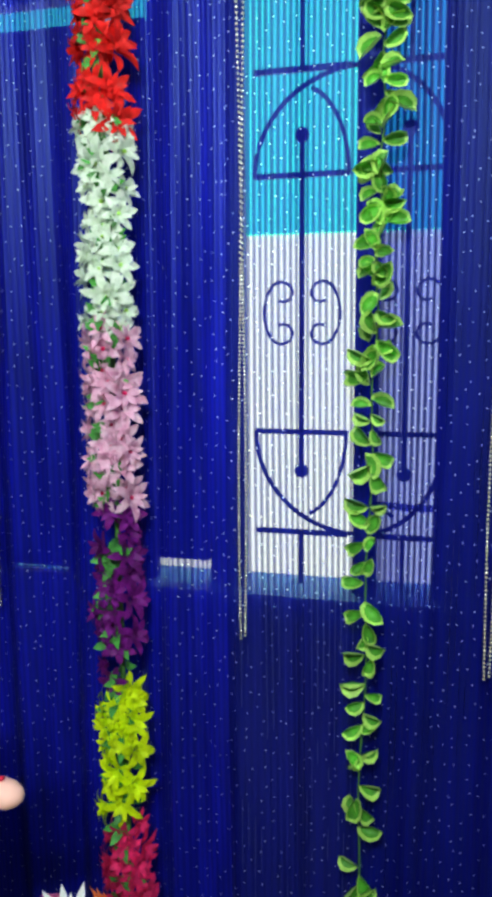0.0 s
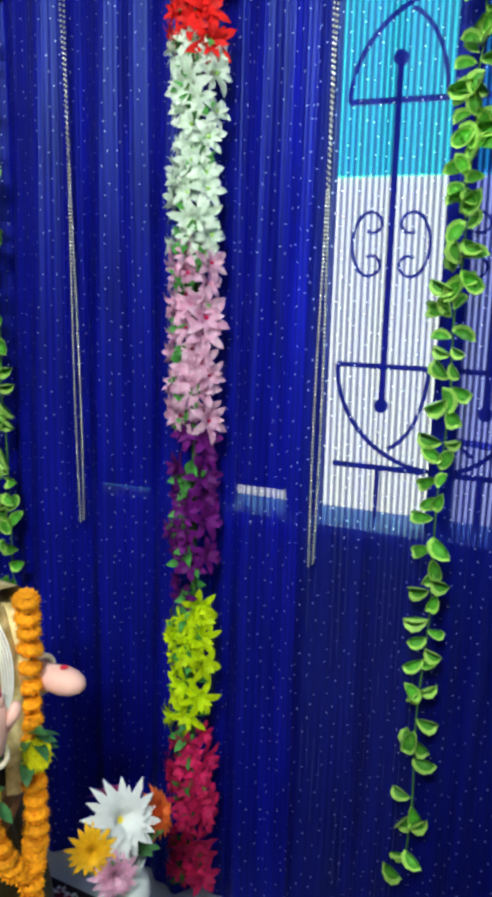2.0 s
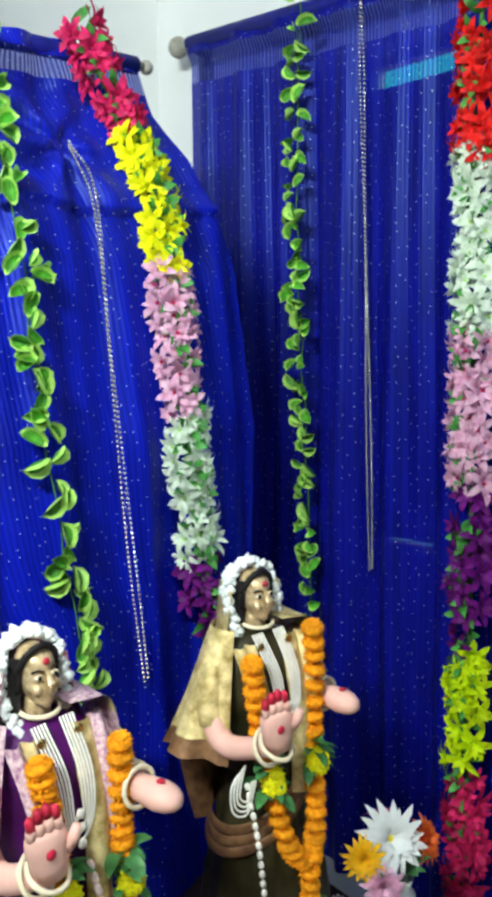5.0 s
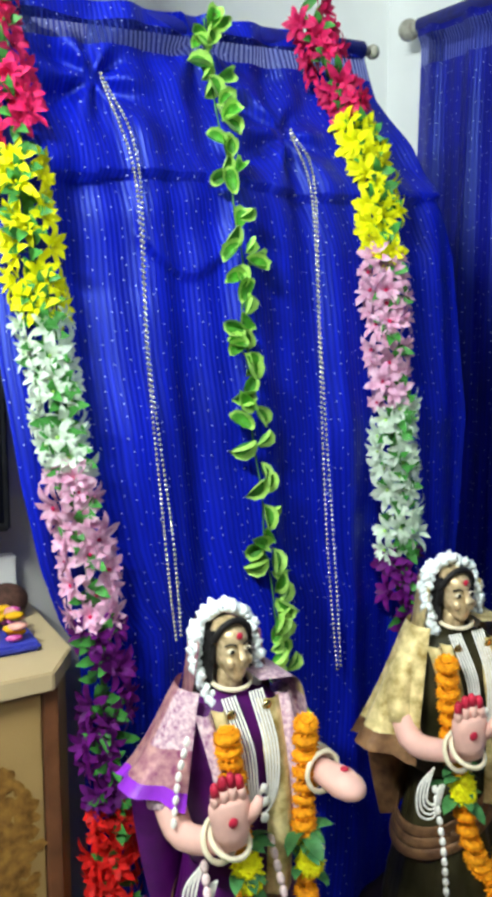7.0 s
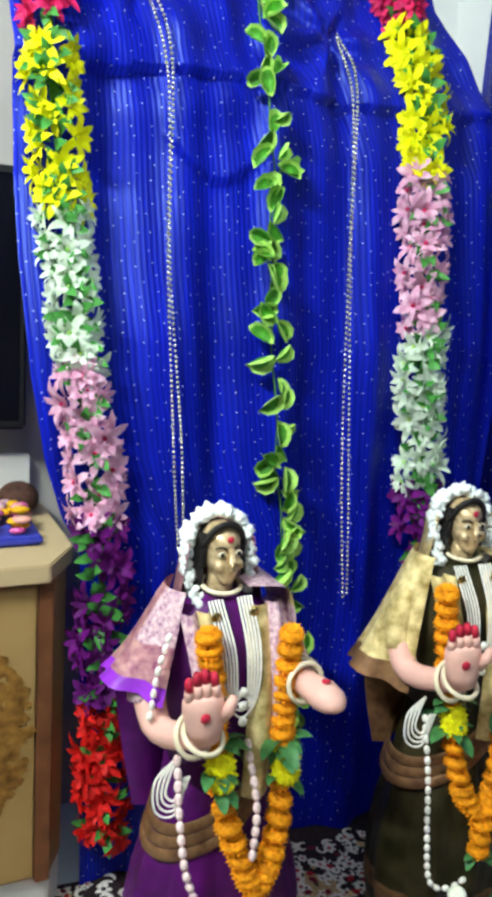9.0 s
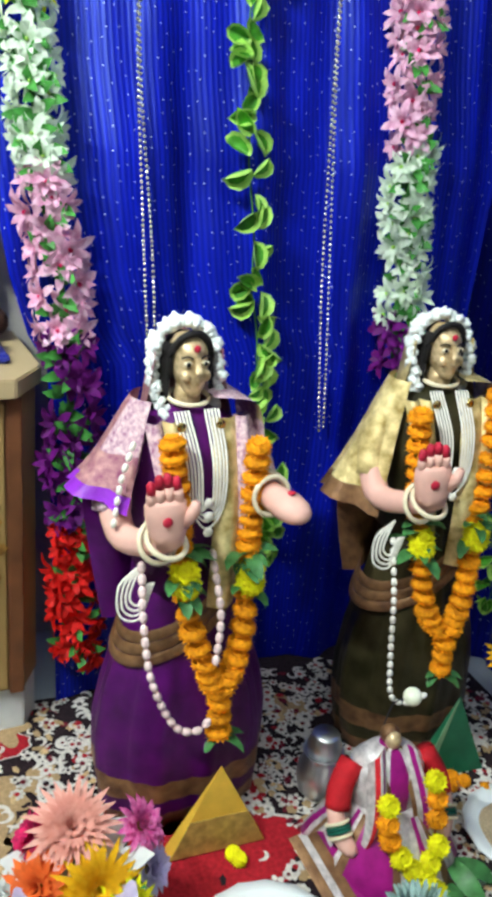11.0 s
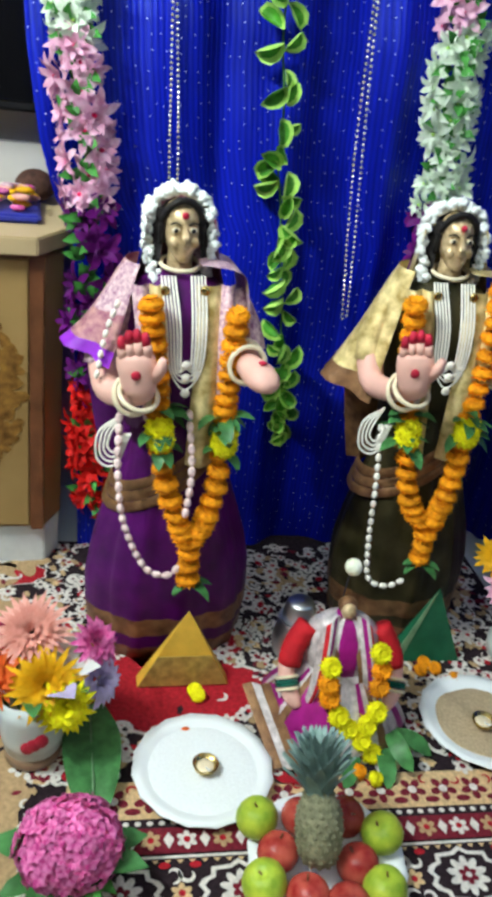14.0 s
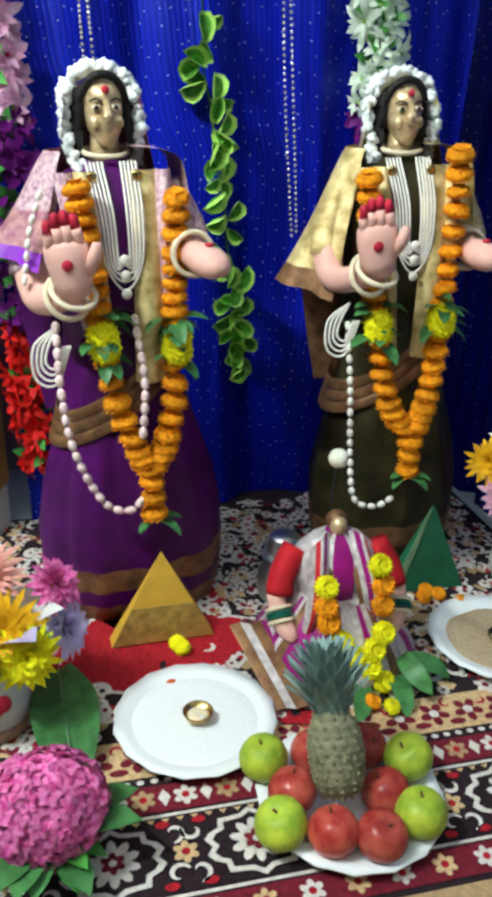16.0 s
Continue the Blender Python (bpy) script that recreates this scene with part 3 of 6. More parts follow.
tube(bm, [(-1.272, 0.6, rod_z(0.6)), (-1.362, 0.6, rod_z(0.6))], 0.01, 8)
part("rod", bm, M_FINIAL, cur, "grey rod end")

# ---- hanging bead chains ----


def bead_chain(path, label, gap=0.010):
    """Two strands of silver beads side by side along a line."""
    t = thing("bead_chain", path[0], label, "bead chain", "silver chains")
    o = Vector(path[0])
    P = spline(path, 400)
    bm0 = bmesh.new()
    bmesh.ops.create_icosphere(bm0, subdivisions=1, radius=1)
    V = [v.co.copy() for v in bm0.verts]
    F = [[v.index for v in f.verts] for f in bm0.faces]
    bm0.free()
    side = Vector((0, 1, 0)) if abs(P[0].x - P[-1].x) > 0.1 or P[0].y < 1.6 else Vector((1, 0, 0))
    for s in (-1, 1):
        vs, fs, last = [], [], None
        for k, p in enumerate(P):
            if last is None or (p - last).length > 0.0082:
                last = p
                w = gap * (0.5 + 0.35 * math.sin(k * 0.021 + 1)) * min(1, k / 60)
                c = p - o + side * s * w + Vector((0, 0, 0.004 * s))
                n0 = len(vs)
                vs += [tuple(c + v * 0.0043) for v in V]
                fs += [tuple(n0 + i for i in f) for f in F]
        me = bpy.data.meshes.new("bead_strand")
        me.from_pydata(vs, [], fs)
        me.materials.append(M_SILVER)
        for p in me.polygons:
            p.use_smooth = True
        tagged(place("bead_strand", me, t, Matrix()), kind="stuff")
    return t


def on_west(pts, off):
    return [(west_x(y, z) + off, y, z) for y, z in pts]


bead_chain([(-0.303, 1.99, 2.34), (-0.303, 1.99, 1.6), (-0.306, 1.99, 0.726)], "silver double-strand bead chain over the window curtain")
bead_chain([(0.234, 1.99, 2.30), (0.234, 1.99, 1.6), (0.234, 1.99, 0.68)], "silver double-strand bead chain over the window curtain")
bead_chain([(-0.992, 1.998, 2.39), (-0.968, 1.998, 1.6), (-0.945, 1.998, 0.742)], "silver double-strand bead chain over the window curtain")
bead_chain(on_west([(1.128, 1.856), (1.153, 1.73), (1.148, 1.387), (1.157, 1.01), (1.187, 0.638)], 0.04), "silver double-strand bead chain on the blue backdrop cloth")
bead_chain(on_west([(0.700, 1.92), (0.752, 1.737), (0.752, 1.365), (0.764, 1.026), (0.772, 0.789)], 0.04), "silver double-strand bead chain on the blue backdrop cloth")

# ---- flower garlands ----


def blossom_mesh(colour, k):
    bm = bmesh.new()
    r = 0.034 + 0.004 * k
    petals(bm, 6, r * 1.06, 0.0165, 0.5, 0, 0.2, 0.3 * k, seg=4)
    petals(bm, 6, r * 0.78, 0.0125, 0.4, 0, 0.75, 0.5 + 0.3 * k, 0.003, seg=3)
    blob(bm, (0, 0, 0.008), (0.004, 0.004, 0.006), 1, 6, 4)
    return mesh_of("blossom", bm, [FLOWER[colour], M_HEART[colour]])


BLOSSOM = {c: [blossom_mesh(c, k) for k in range(3)] for c in FLOWER}
bm = bmesh.new()
petals(bm, 1, 0.055, 0.022, 0.4, 0, 0.2, 0, seg=4)
FOLIAGE = mesh_of("leaf", bm, [M_FOLIAGE])


def garland(path, normal, bands, label, seed, width=0.047):
    """Artificial blossoms packed round a green stem, in bands of colour (colour, share)."""
    rnd = random.Random(seed)
    o = Vector(path[0])
    t = thing("flower_garland", path[0], label, "garland", "flower garlands")
    P = even([p - o for p in spline(path, 600)], 200)
    part("stem", tube(bmesh.new(), P[::8], 0.007, 6), M_STEM, t)
    nrm = Vector(normal)
    side = nrm.cross((0, 0, 1)).normalized()
    length = sum((P[i + 1] - P[i]).length for i in range(199))
    n = int(length / 0.0132)
    total = sum(s for _, s in bands)
    for i in range(n):
        u = (i + 0.5) / n
        p = P[min(199, int(u * 200))]
        acc, col = 0, bands[-1][0]
        for c, s in bands:
            acc += s / total
            if u <= acc:
                col = c
                break
        a = (i % 3 - 1) * 0.95 + rnd.uniform(-0.3, 0.3)
        d = (math.cos(a) * nrm + math.sin(a) * side + Vector((0, 0, rnd.uniform(-0.35, 0.25)))).normalized()
        at = p + d * width * rnd.uniform(0.6, 0.95) * (0.75 if abs(a) < 0.4 else 1)
        s = rnd.uniform(0.85, 1.2) * width / 0.044
        if rnd.random() < {"purple": 0.35, "yellow": 0.12, "lime": 0.22, "crimson": 0.15, "red": 0.08}.get(col, 0.05):
            continue
        place("blossom", rnd.choice(BLOSSOM[col]), t, Matrix.Translation(at) @ facing(d, rnd.uniform(0, 360)) @ Matrix.Scale(s, 4))
        for _ in range(2 if col in ("purple", "white", "yellow", "lime") else 1):
            d2 = (nrm * rnd.uniform(0.1, 0.9) + side * rnd.uniform(-1, 1) + Vector((0, 0, rnd.uniform(-0.8, 0.6)))).normalized()
            place("leaf", FOLIAGE, t, Matrix.Translation(p + d2 * 0.012) @ facing(nrm, 0) @ pose(0, 0, 0, 0, rnd.uniform(-50, -10), rnd.uniform(0, 360)))
    return t


garland([(-0.600, 1.962, 2.36), (-0.599, 1.962, 1.6), (-0.598, 1.962, 0.9), (-0.590, 1.962, -0.16)], (0, -1, 0.05), [("red", 0.485), ("white", 0.44), ("pink", 0.405), ("purple", 0.413), ("lime", 0.342), ("crimson", 0.43)], "long artificial flower garland, red, white, pink, purple and yellow", 3, 0.052)
garland(on_west([(1.225, 2.15), (1.318, 1.96), (1.323, 1.775), (1.327, 1.60), (1.336, 1.397), (1.348, 1.148), (1.367, 0.93), (1.382, 0.72)], 0.03), (0.93, -0.3, 0.1), [("crimson", 0.28), ("yellow", 0.34), ("pink", 0.325), ("white", 0.355), ("purple", 0.19)], "artificial flower garland, crimson, yellow, pink, white and purple", 5)
garland(on_west([(0.472, 2.09), (0.505, 1.93), (0.526, 1.80), (0.530, 1.68), (0.548, 1.516), (0.556, 1.376), (0.567, 1.227), (0.582, 1.085), (0.598, 0.94), (0.608, 0.786), (0.616, 0.63), (0.626, 0.43), (0.638, 0.165)], 0.03), (0.93, -0.3, 0.1), [("crimson", 0.365), ("yellow", 0.31), ("white", 0.31), ("pink", 0.30), ("purple", 0.37), ("red", 0.34)], "long artificial flower garland, crimson, yellow, white, pink, purple and red", 8)

# ---- leaf vines ----


def vine_leaf(k):
    """A rounded leaf with a pale rim, curling along its midrib."""
    bm = bmesh.new()
    n = 10
    L, W = 0.046 + 0.004 * k, 0.029
    c = bm.verts.new((L * 0.5, 0, -0.004))
    inner, outer = [], []
    for i in range(n):
        a = 2 * math.pi * i / n
        x, y = 0.5 - 0.5 * math.cos(a), 0.5 * math.sin(a) * (1 - 0.25 * math.cos(a))
        z = 0.10 * abs(y) * 0.05 * (6 + 2 * k) + 0.006 * math.sin(3 * x + k)
        outer.append(bm.verts.new((L * x, W * y, z + 0.001)))
        inner.append(bm.verts.new((L * (0.5 + (x - 0.5) * 0.78), W * y * 0.76, z * 0.5)))
    for i in range(n):
        j = (i + 1) % n
        bm.faces.new((c, inner[i], inner[j]))
        bm.faces.new((inner[i], outer[i], outer[j], inner[j])).material_index = 1
    return mesh_of("leaf", bm, [M_LEAF, M_LEAFRIM])


VLEAF = [vine_leaf(k) for k in range(3)]


def vine(path, normal, label, seed, step=0.0215):
    rnd = random.Random(seed)
    o = Vector(path[0])
    t = thing("leaf_vine", path[0], label, "vine", "leaf vines")
    P = [p - o for p in spline(path, 160)]
    P = [p + Vector((0.004 * math.sin(i * 0.3), 0.004 * math.cos(i * 0.37), 0)) for i, p in enumerate(P)]
    part("stem", tube(bmesh.new(), P[::2], 0.0022, 6), M_STEM, t)
    nrm = Vector(normal)
    length = sum((P[i + 1] - P[i]).length for i in range(159))
    n = int(length / step)
    for i in range(n):
        p = P[min(159, int((i + rnd.uniform(0, 0.6)) / n * 160))]
        if rnd.random() < 0.08:
            continue
        left = 0 if i % 2 else 180
        yaw = left + rnd.uniform(-80, 80)
        m = Matrix.Translation(p + nrm * rnd.uniform(0.004, 0.02)) @ facing(nrm, 0) @ pose(0, 0, 0, rnd.uniform(-40, 40), rnd.uniform(-30, 25), 90 + yaw if abs(nrm.x) > 0.5 else yaw)
        place("leaf", rnd.choice(VLEAF), t, m @ Matrix.Scale(rnd.uniform(0.80, 1.25), 4))
    return t


vine([(0.002, 1.985, 2.32), (-0.005, 1.985, 1.8), (-0.017, 1.985, 1.2), (-0.038, 1.985, 0.0)], (0, -1, 0), "hanging artificial vine of pale-rimmed green leaves", 21, 0.0165)
vine([(-1.215, 2.0, 2.405), (-1.19, 1.955, 1.8), (-1.165, 1.95, 1.3), (-1.14, 1.95, 0.7), (-1.13, 1.95, -0.05)], (0, -1, 0), "hanging artificial vine of pale-rimmed green leaves", 22)
vine(on_west([(0.945, 2.085), (0.948, 1.965), (0.951, 1.80), (0.965, 1.62), (0.968, 1.45), (0.970, 1.28), (0.980, 1.05), (0.996, 0.88), (1.016, 0.74), (1.046, 0.56), (1.055, 0.43), (1.082, 0.355)], 0.045), (1, -0.1, 0), "hanging artificial vine of pale-rimmed green leaves", 23, 0.0165)

# ---- carpet ----
CARPET = pose(-1.024, 0.367, 0, 0, 0, -5.2)
bm = boxed(-0.06, 1.75, 0.0, 1.27, -0.0115, -0.002)
box(bm, -0.95, -0.0602, 0.27, 1.20, -0.0115, -0.002)
carpet = part("carpet", bm, M_YBLACK, smooth=False)
carpet.matrix_world = CARPET
tagged(carpet, "black, red and cream patterned carpet on the floor", "carpet")

# ---- cabinet and television ----
cab = thing("cabinet", (0, 0, 0), "maple laminate cabinet with chamfered corner and dark edging", "cabinet")


def chamfered(x1, y1, cx, cy, z0, z1, x0=-1.355, y0=-0.75):
    bm = bmesh.new()
    r = [(x0, y0), (x1, y0), (x1, y1 - cy), (x1 - cx, y1), (x0, y1)]
    loft(bm, [[(a, b, z) for a, b in r] for z in (z0, z1)])
    bmesh.ops.bevel(bm, geom=bm.edges[:], offset=0.003, segments=2, affect="EDGES", clamp_overlap=True)
    return bm


part("body", chamfered(-0.975, 0.557, 0.07, 0.04, 0.105, 0.755), M_CAB, cab, smooth=False)
part("top", chamfered(-0.935, 0.568, 0.105, 0.066, 0.757, 0.794), M_CABTOP, cab, "pale laminate top", False)
part("plinth", chamfered(-0.985, 0.553, 0.06, 0.035, -0.011, 0.103), M_PLINTH, cab, "white painted plinth", False)
door = part("door", boxed(-0.974, -0.962, -0.1, 0.484, 0.118, 0.745, bevel=0.003), M_CAB, cab, smooth=False)
part("edge_strip", boxed(-0.974, -0.958, 0.486, 0.516, 0.106, 0.754, bevel=0.003), M_CABDARK, cab, "dark walnut edge strip", False)
part("edge_strip", boxed(-0.974, -0.958, -0.1, 0.4845, 0.7462, 0.754, bevel=0.001), M_CABDARK, cab, "dark walnut edge strip", False)
# tree-shaped inlay: many small leaf lozenges round a trunk
rnd = random.Random(4)
bm = bmesh.new()
for i in range(900):
    a, q = rnd.uniform(0, 2 * math.pi), math.sqrt(rnd.random())
    y, z = 0.325 + 0.148 * q * math.cos(a), 0.448 + 0.20 * q * math.sin(a)
    r = rnd.uniform(0.007, 0.016)
    b = rnd.uniform(0, 6.28)
    vs = [bm.verts.new((-0.9605 + 0.0004 * rnd.random(), y + r * math.cos(b + k * 1.05) * (1.2 if k % 3 else 0.8), z + r * math.sin(b + k * 1.05))) for k in range(6)]
    bm.faces.new(vs)
part("inlay", bm, M_INLAY, door, "brown tree-shaped inlay", False)

tagged(part("trim_ledge", boxed(-1.3595, -1.325, -0.75, 0.535, 0.7945, 0.915, bevel=0.003), M_LEDGE, smooth=False), "pale painted ledge on the wall under the television", "ledge", kind="structure")
tv = thing("television", (0, 0, 0), "black flat television on the white wall", "television")
part("bezel", boxed(-1.32, -1.262, -0.55, 0.512, 0.987, 1.53, bevel=0.006), M_TVB, tv, smooth=False)
part("screen", boxed(-1.2635, -1.2605, -0.535, 0.497, 1.007, 1.515), M_TV, tv, smooth=False)
part("wall_mount", boxed(-1.359, -1.3205, -0.2, 0.1, 1.2, 1.5), M_TVB, tv, smooth=False)

tray = thing("tray", (-1.145, 0.42, 0.795), "blue plastic tray with pink and brown trinkets", "tray")
bm = boxed(-0.10, 0.10, -0.045, 0.09, 0, 0.018, bevel=0.006)
part("dish", bm, M_BLUETRAY, tray, smooth=False)
for k in range(44):
    x, y = rnd.uniform(-0.08, 0.08), rnd.uniform(-0.03, 0.075)
    bm = blob(bmesh.new(), (x, y, 0.026 + 0.03 * rnd.random()), (rnd.uniform(0.010, 0.020), rnd.uniform(0.012, 0.022), 0.007), 0, 8, 5)
    part("trinket", bm, rnd.choice([M_HOTPINK, M_AMBER, M_PEACH, M_LEAFRIM, M_LILAC]), tray)
t = thing("storage_box", (-1.20, 0.22, 0.795), "pale green plastic box on the cabinet", "box")
part("body", boxed(-0.09, 0.09, -0.16, 0.145, 0.0, 0.052, bevel=0.008), M_PALEBOX, t, smooth=False)
part("lid", boxed(-0.094, 0.094, -0.164, 0.149, 0.0522, 0.062, bevel=0.004), M_CABTOP, t, "beige lid", False)
bm = blob(bmesh.new(), (-1.275, 0.50, 0.832), (0.05, 0.045, 0.036), 0, 14, 9)
bm2 = thing("pouch", (0, 0, 0), "small dark brown cloth pouch on the cabinet", "pouch")
part("bag", bm, mat("dark_brown_cloth", (0.07, 0.03, 0.02), 0.8, vary=0.5, scale=60, bump=0.6), bm2)

# ---- statues ----


def statue(stance, sari, cape, border, chest, upper, label, palm_at, fist_at, cape_drop, draped=False):
    """A dressed festival figure, all in one plain mesh, looking along +x."""
    mats = [sari, cape, border, chest, M_GOLD, M_SKIN, M_HAIR, M_REDPAINT, M_CREAM, M_ZARI2, M_JASMINE, M_ZARI, upper]
    bm = bmesh.new()
    # pleated skirt with a woven hem
    rings = []
    for z, rx, ry in ((0.0, 0.135, 0.165), (0.035, 0.137, 0.168), (0.07, 0.14, 0.174), (0.12, 0.142, 0.176), (0.20, 0.142, 0.174), (0.28, 0.136, 0.158), (0.35, 0.124, 0.136), (0.42, 0.110, 0.115), (0.49, 0.095, 0.100), (0.56, 0.085, 0.094)):
        rings.append([(rx * (1 - 0.24 * max(0, math.cos(a)) * max(0, 1 - z / 0.3)) * (1 + 0.035 * math.sin(11 * a + z * 4) + 0.025 * math.sin(23 * a)) * math.cos(a), ry * (0.88 if draped else 1.0) * (1 + 0.045 * math.sin(9 * a + z * 6) + 0.02 * math.sin(21 * a)) * math.sin(a), z) for a in (2 * math.pi * i / 72 for i in range(72))])
    loft(bm, rings, lambda i, j: 9 if i in (0, 2) else 0)
    # torso and shoulders
    loft(bm, [ring(0.0, 0, z, rx, ry, 28) for z, rx, ry in ((0.54, 0.085, 0.098), (0.60, 0.085, 0.098), (0.68, 0.09, 0.102), (0.75, 0.085, 0.105), (0.80, 0.07, 0.098), (0.83, 0.05, 0.068), (0.845, 0.032, 0.036))], 3)
    # sash across the waist, slanting
    def girth(z):
        return np.interp(z, (0.28, 0.35, 0.42, 0.49, 0.56), (0.142, 0.130, 0.115, 0.100, 0.090)), np.interp(z, (0.28, 0.35, 0.42, 0.49, 0.56), (0.164, 0.142, 0.121, 0.106, 0.100))

    for k in range(3):
        fr = []
        for dz, out in ((0.0, 0.0005), (0.003, 0.003), (0.019, 0.0035), (0.022, 0.001)):
            row = []
            for i in range(48):
                a = 2 * math.pi * i / 48
                z = 0.475 - 0.023 * k + dz + 0.075 * math.sin(a)
                gx, gy = girth(z)
                row.append(((gx + out) * math.cos(a), (gy + out) * math.sin(a), z))
            fr.append(row)
        loft(bm, fr, 9, cap0=False, cap1=False)
    # folds of the pallu down the front and over the shoulder
    for y0, y1, w, mi in ((0.05, 0.034, 0.052, 11), (-0.05, -0.03, 0.026, 11), (0.082, 0.066, 0.03, 12), (-0.08, -0.06, 0.03, 12)):
        fr = []
        for s in range(9):
            f = s / 8
            z = 0.832 - (0.345 if mi == 11 else 0.245) * f
            yy = y0 + (y1 - y0) * f
            xx = 0.058 + 0.052 * math.sin(min(f * 2.8, 1.57))
            fr.append([(xx + 0.012 * math.cos(q * 2.2), yy + w * q * 0.5, z) for q in (-1, -0.5, 0, 0.5, 1)])
        loft(bm, fr, mi, close=False)
    # cape over the right arm, flaring to a woven hem
    fr = []
    for k in range(17):
        f = k / 16
        row = []
        for q in range(21):
            g = q / 20
            ang = radians(28 + 140 * g)
            rx, ry = 0.050 + 0.050 * f, 0.040 + (0.118 if cape_drop < 0.2 else 0.133) * f ** 0.85
            rip = 1 + 0.06 * f * math.sin(g * 17 + 2) + 0.03 * f * math.sin(g * 31)
            z = 0.862 - cape_drop * f - 0.055 * f * (1 - math.sin(ang)) - 0.022 * math.sin(math.pi * f) * math.sin(ang)
            row.append((-0.005 + rx * rip * math.cos(ang), -(0.058 + ry * rip * math.sin(ang)), z))
        fr.append(row)
    loft(bm, fr, lambda i, j: 2 if i >= 13 else (12 if j < 8 and i < 7 else 1), close=False)
    # shoulder cloth on the left, folded over the arm, with a gold-edged corner
    fr = []
    for k in range(13):
        f = min(1.0, k / 6)
        h = max(0.0, (k - 6) / 6)
        fr.append([(0.064 - 0.120 * g + 0.006 * math.sin(g * 9 + k), 0.030 + 0.088 * math.sin(f * 1.57)  + 0.014 * h * (1 + 0.3 * math.sin(g * 8)), 0.868 - 0.034 * f * f - 0.115 * h * (1 - 0.3 * g)) for g in (0, 0.12, 0.25, 0.38, 0.5, 0.62, 0.75, 0.88, 1)])
    loft(bm, fr, lambda i, j: 11 if i in (5, 6) and j < 2 else 12, close=False)
    # veil behind the head and over the left shoulder
    fr = []
    for s in range(11):
        f = s / 10
        fr.append([((0.0 if q in (0, 10) else -0.065) + 0.035 * math.cos(math.pi * q / 10 * 2) * 0.4 - 0.02 * f, (-1 + 2 * q / 10) * (0.062 + 0.075 * f ** 1.3), 0.940 - 0.31 * f + 0.025 * math.sin(math.pi * q / 10) * (1 - f)) for q in range(11)])
    loft(bm, fr, 1, close=False)
    # hanging end of the sari behind
    fr = []
    for s in range(10):
        f = s / 9
        fr.append([(-0.075 - 0.02 * math.sin(q * 2 + f * 3), -0.172 + 0.030 * q + 0.035 * f, 0.66 - 0.27 * f + 0.03 * f * q / 4) for q in range(5)])
    loft(bm, fr, 9 if draped else 0, close=False)
    # arms: the right hand raised with its palm out, the left hand held forward
    tube(bm, spline([(0.0, -0.095, 0.80), (0.015, -0.135, 0.72), (0.03, -0.145, 0.67)], 8), 0.034, 12, 12)
    palm = pose(*palm_at, 6, 8, -12) @ Matrix.Scale(1.2, 4)
    wrist = palm @ Vector((-0.002, 0.0, -0.045))
    tube(bm, spline([(0.025, -0.143, 0.690), (0.075, -0.138, 0.640), (0.5 * wrist.x + 0.055, 0.5 * wrist.y - 0.063, 0.5 * wrist.z + 0.318), tuple(wrist)], 12), [0.028, 0.028, 0.027, 0.026, 0.025, 0.024, 0.023, 0.022, 0.021, 0.021, 0.021, 0.021], 12, 5)
    rings = []
    for z, w, d in ((-0.05, 0.020, 0.017), (-0.03, 0.026, 0.017), (0.0, 0.029, 0.016), (0.016, 0.028, 0.013), (0.022, 0.022, 0.008)):
        rings.append([palm @ Vector((d * math.cos(a), w * math.sin(a), z)) for a in (2 * math.pi * i / 16 for i in range(16))])
    loft(bm, rings, 5)
    for k, high in enumerate((0.050, 0.058, 0.060, 0.054)):
        y = -0.0186 + 0.0124 * k
        tube(bm, [palm @ Vector(p) for p in ((0.0, y, 0.010), (0.003, y * 0.97, 0.030), (0.002, y * 0.92, high - 0.018))], 0.0084, 10, 5)
        tube(bm, [palm @ Vector(p) for p in ((0.002, y * 0.92, high - 0.019), (0.001, y * 0.90, high - 0.005), (0.0, y * 0.88, high))], [0.0082, 0.0076, 0.0042], 10, 7)
    tube(bm, [palm @ Vector(p) for p in ((0.0, 0.022, -0.02), (0.008, 0.035, 0.0), (0.01, 0.040, 0.016))], [0.012, 0.011, 0.007], 8, 5)
    blob(bm, palm @ Vector((0.0165, 0, -0.005)), (0.004, 0.009, 0.009), 7, 10, 6)
    tube(bm, spline([(0.0, 0.095, 0.80), (0.01, 0.128, 0.74), (0.03, 0.14, 0.69)], 8), 0.033, 12, 12)
    fist = pose(*fist_at, 0, 8, 18)
    hold = fist @ Vector((-0.040, 0.0, 0.0))
    tube(bm, spline([(0.02, 0.138, 0.70), (0.5 * hold.x + 0.01, 0.5 * hold.y + 0.072, 0.5 * hold.z + 0.340), tuple(hold)], 10), 0.024, 12, 5)
    rings = []
    for x, w, h in ((-0.045, 0.022, 0.021), (-0.02, 0.027, 0.024), (0.006, 0.031, 0.026), (0.028, 0.028, 0.022), (0.042, 0.019, 0.015), (0.049, 0.008, 0.007)):
        rings.append([fist @ Vector((x, w * math.cos(a), h * math.sin(a))) for a in (2 * math.pi * i / 14 for i in range(14))])
    loft(bm, rings, 5)
    blob(bm, fist @ Vector((0.006, 0.0, 0.0280)), (0.008, 0.008, 0.003), 7, 8, 5)
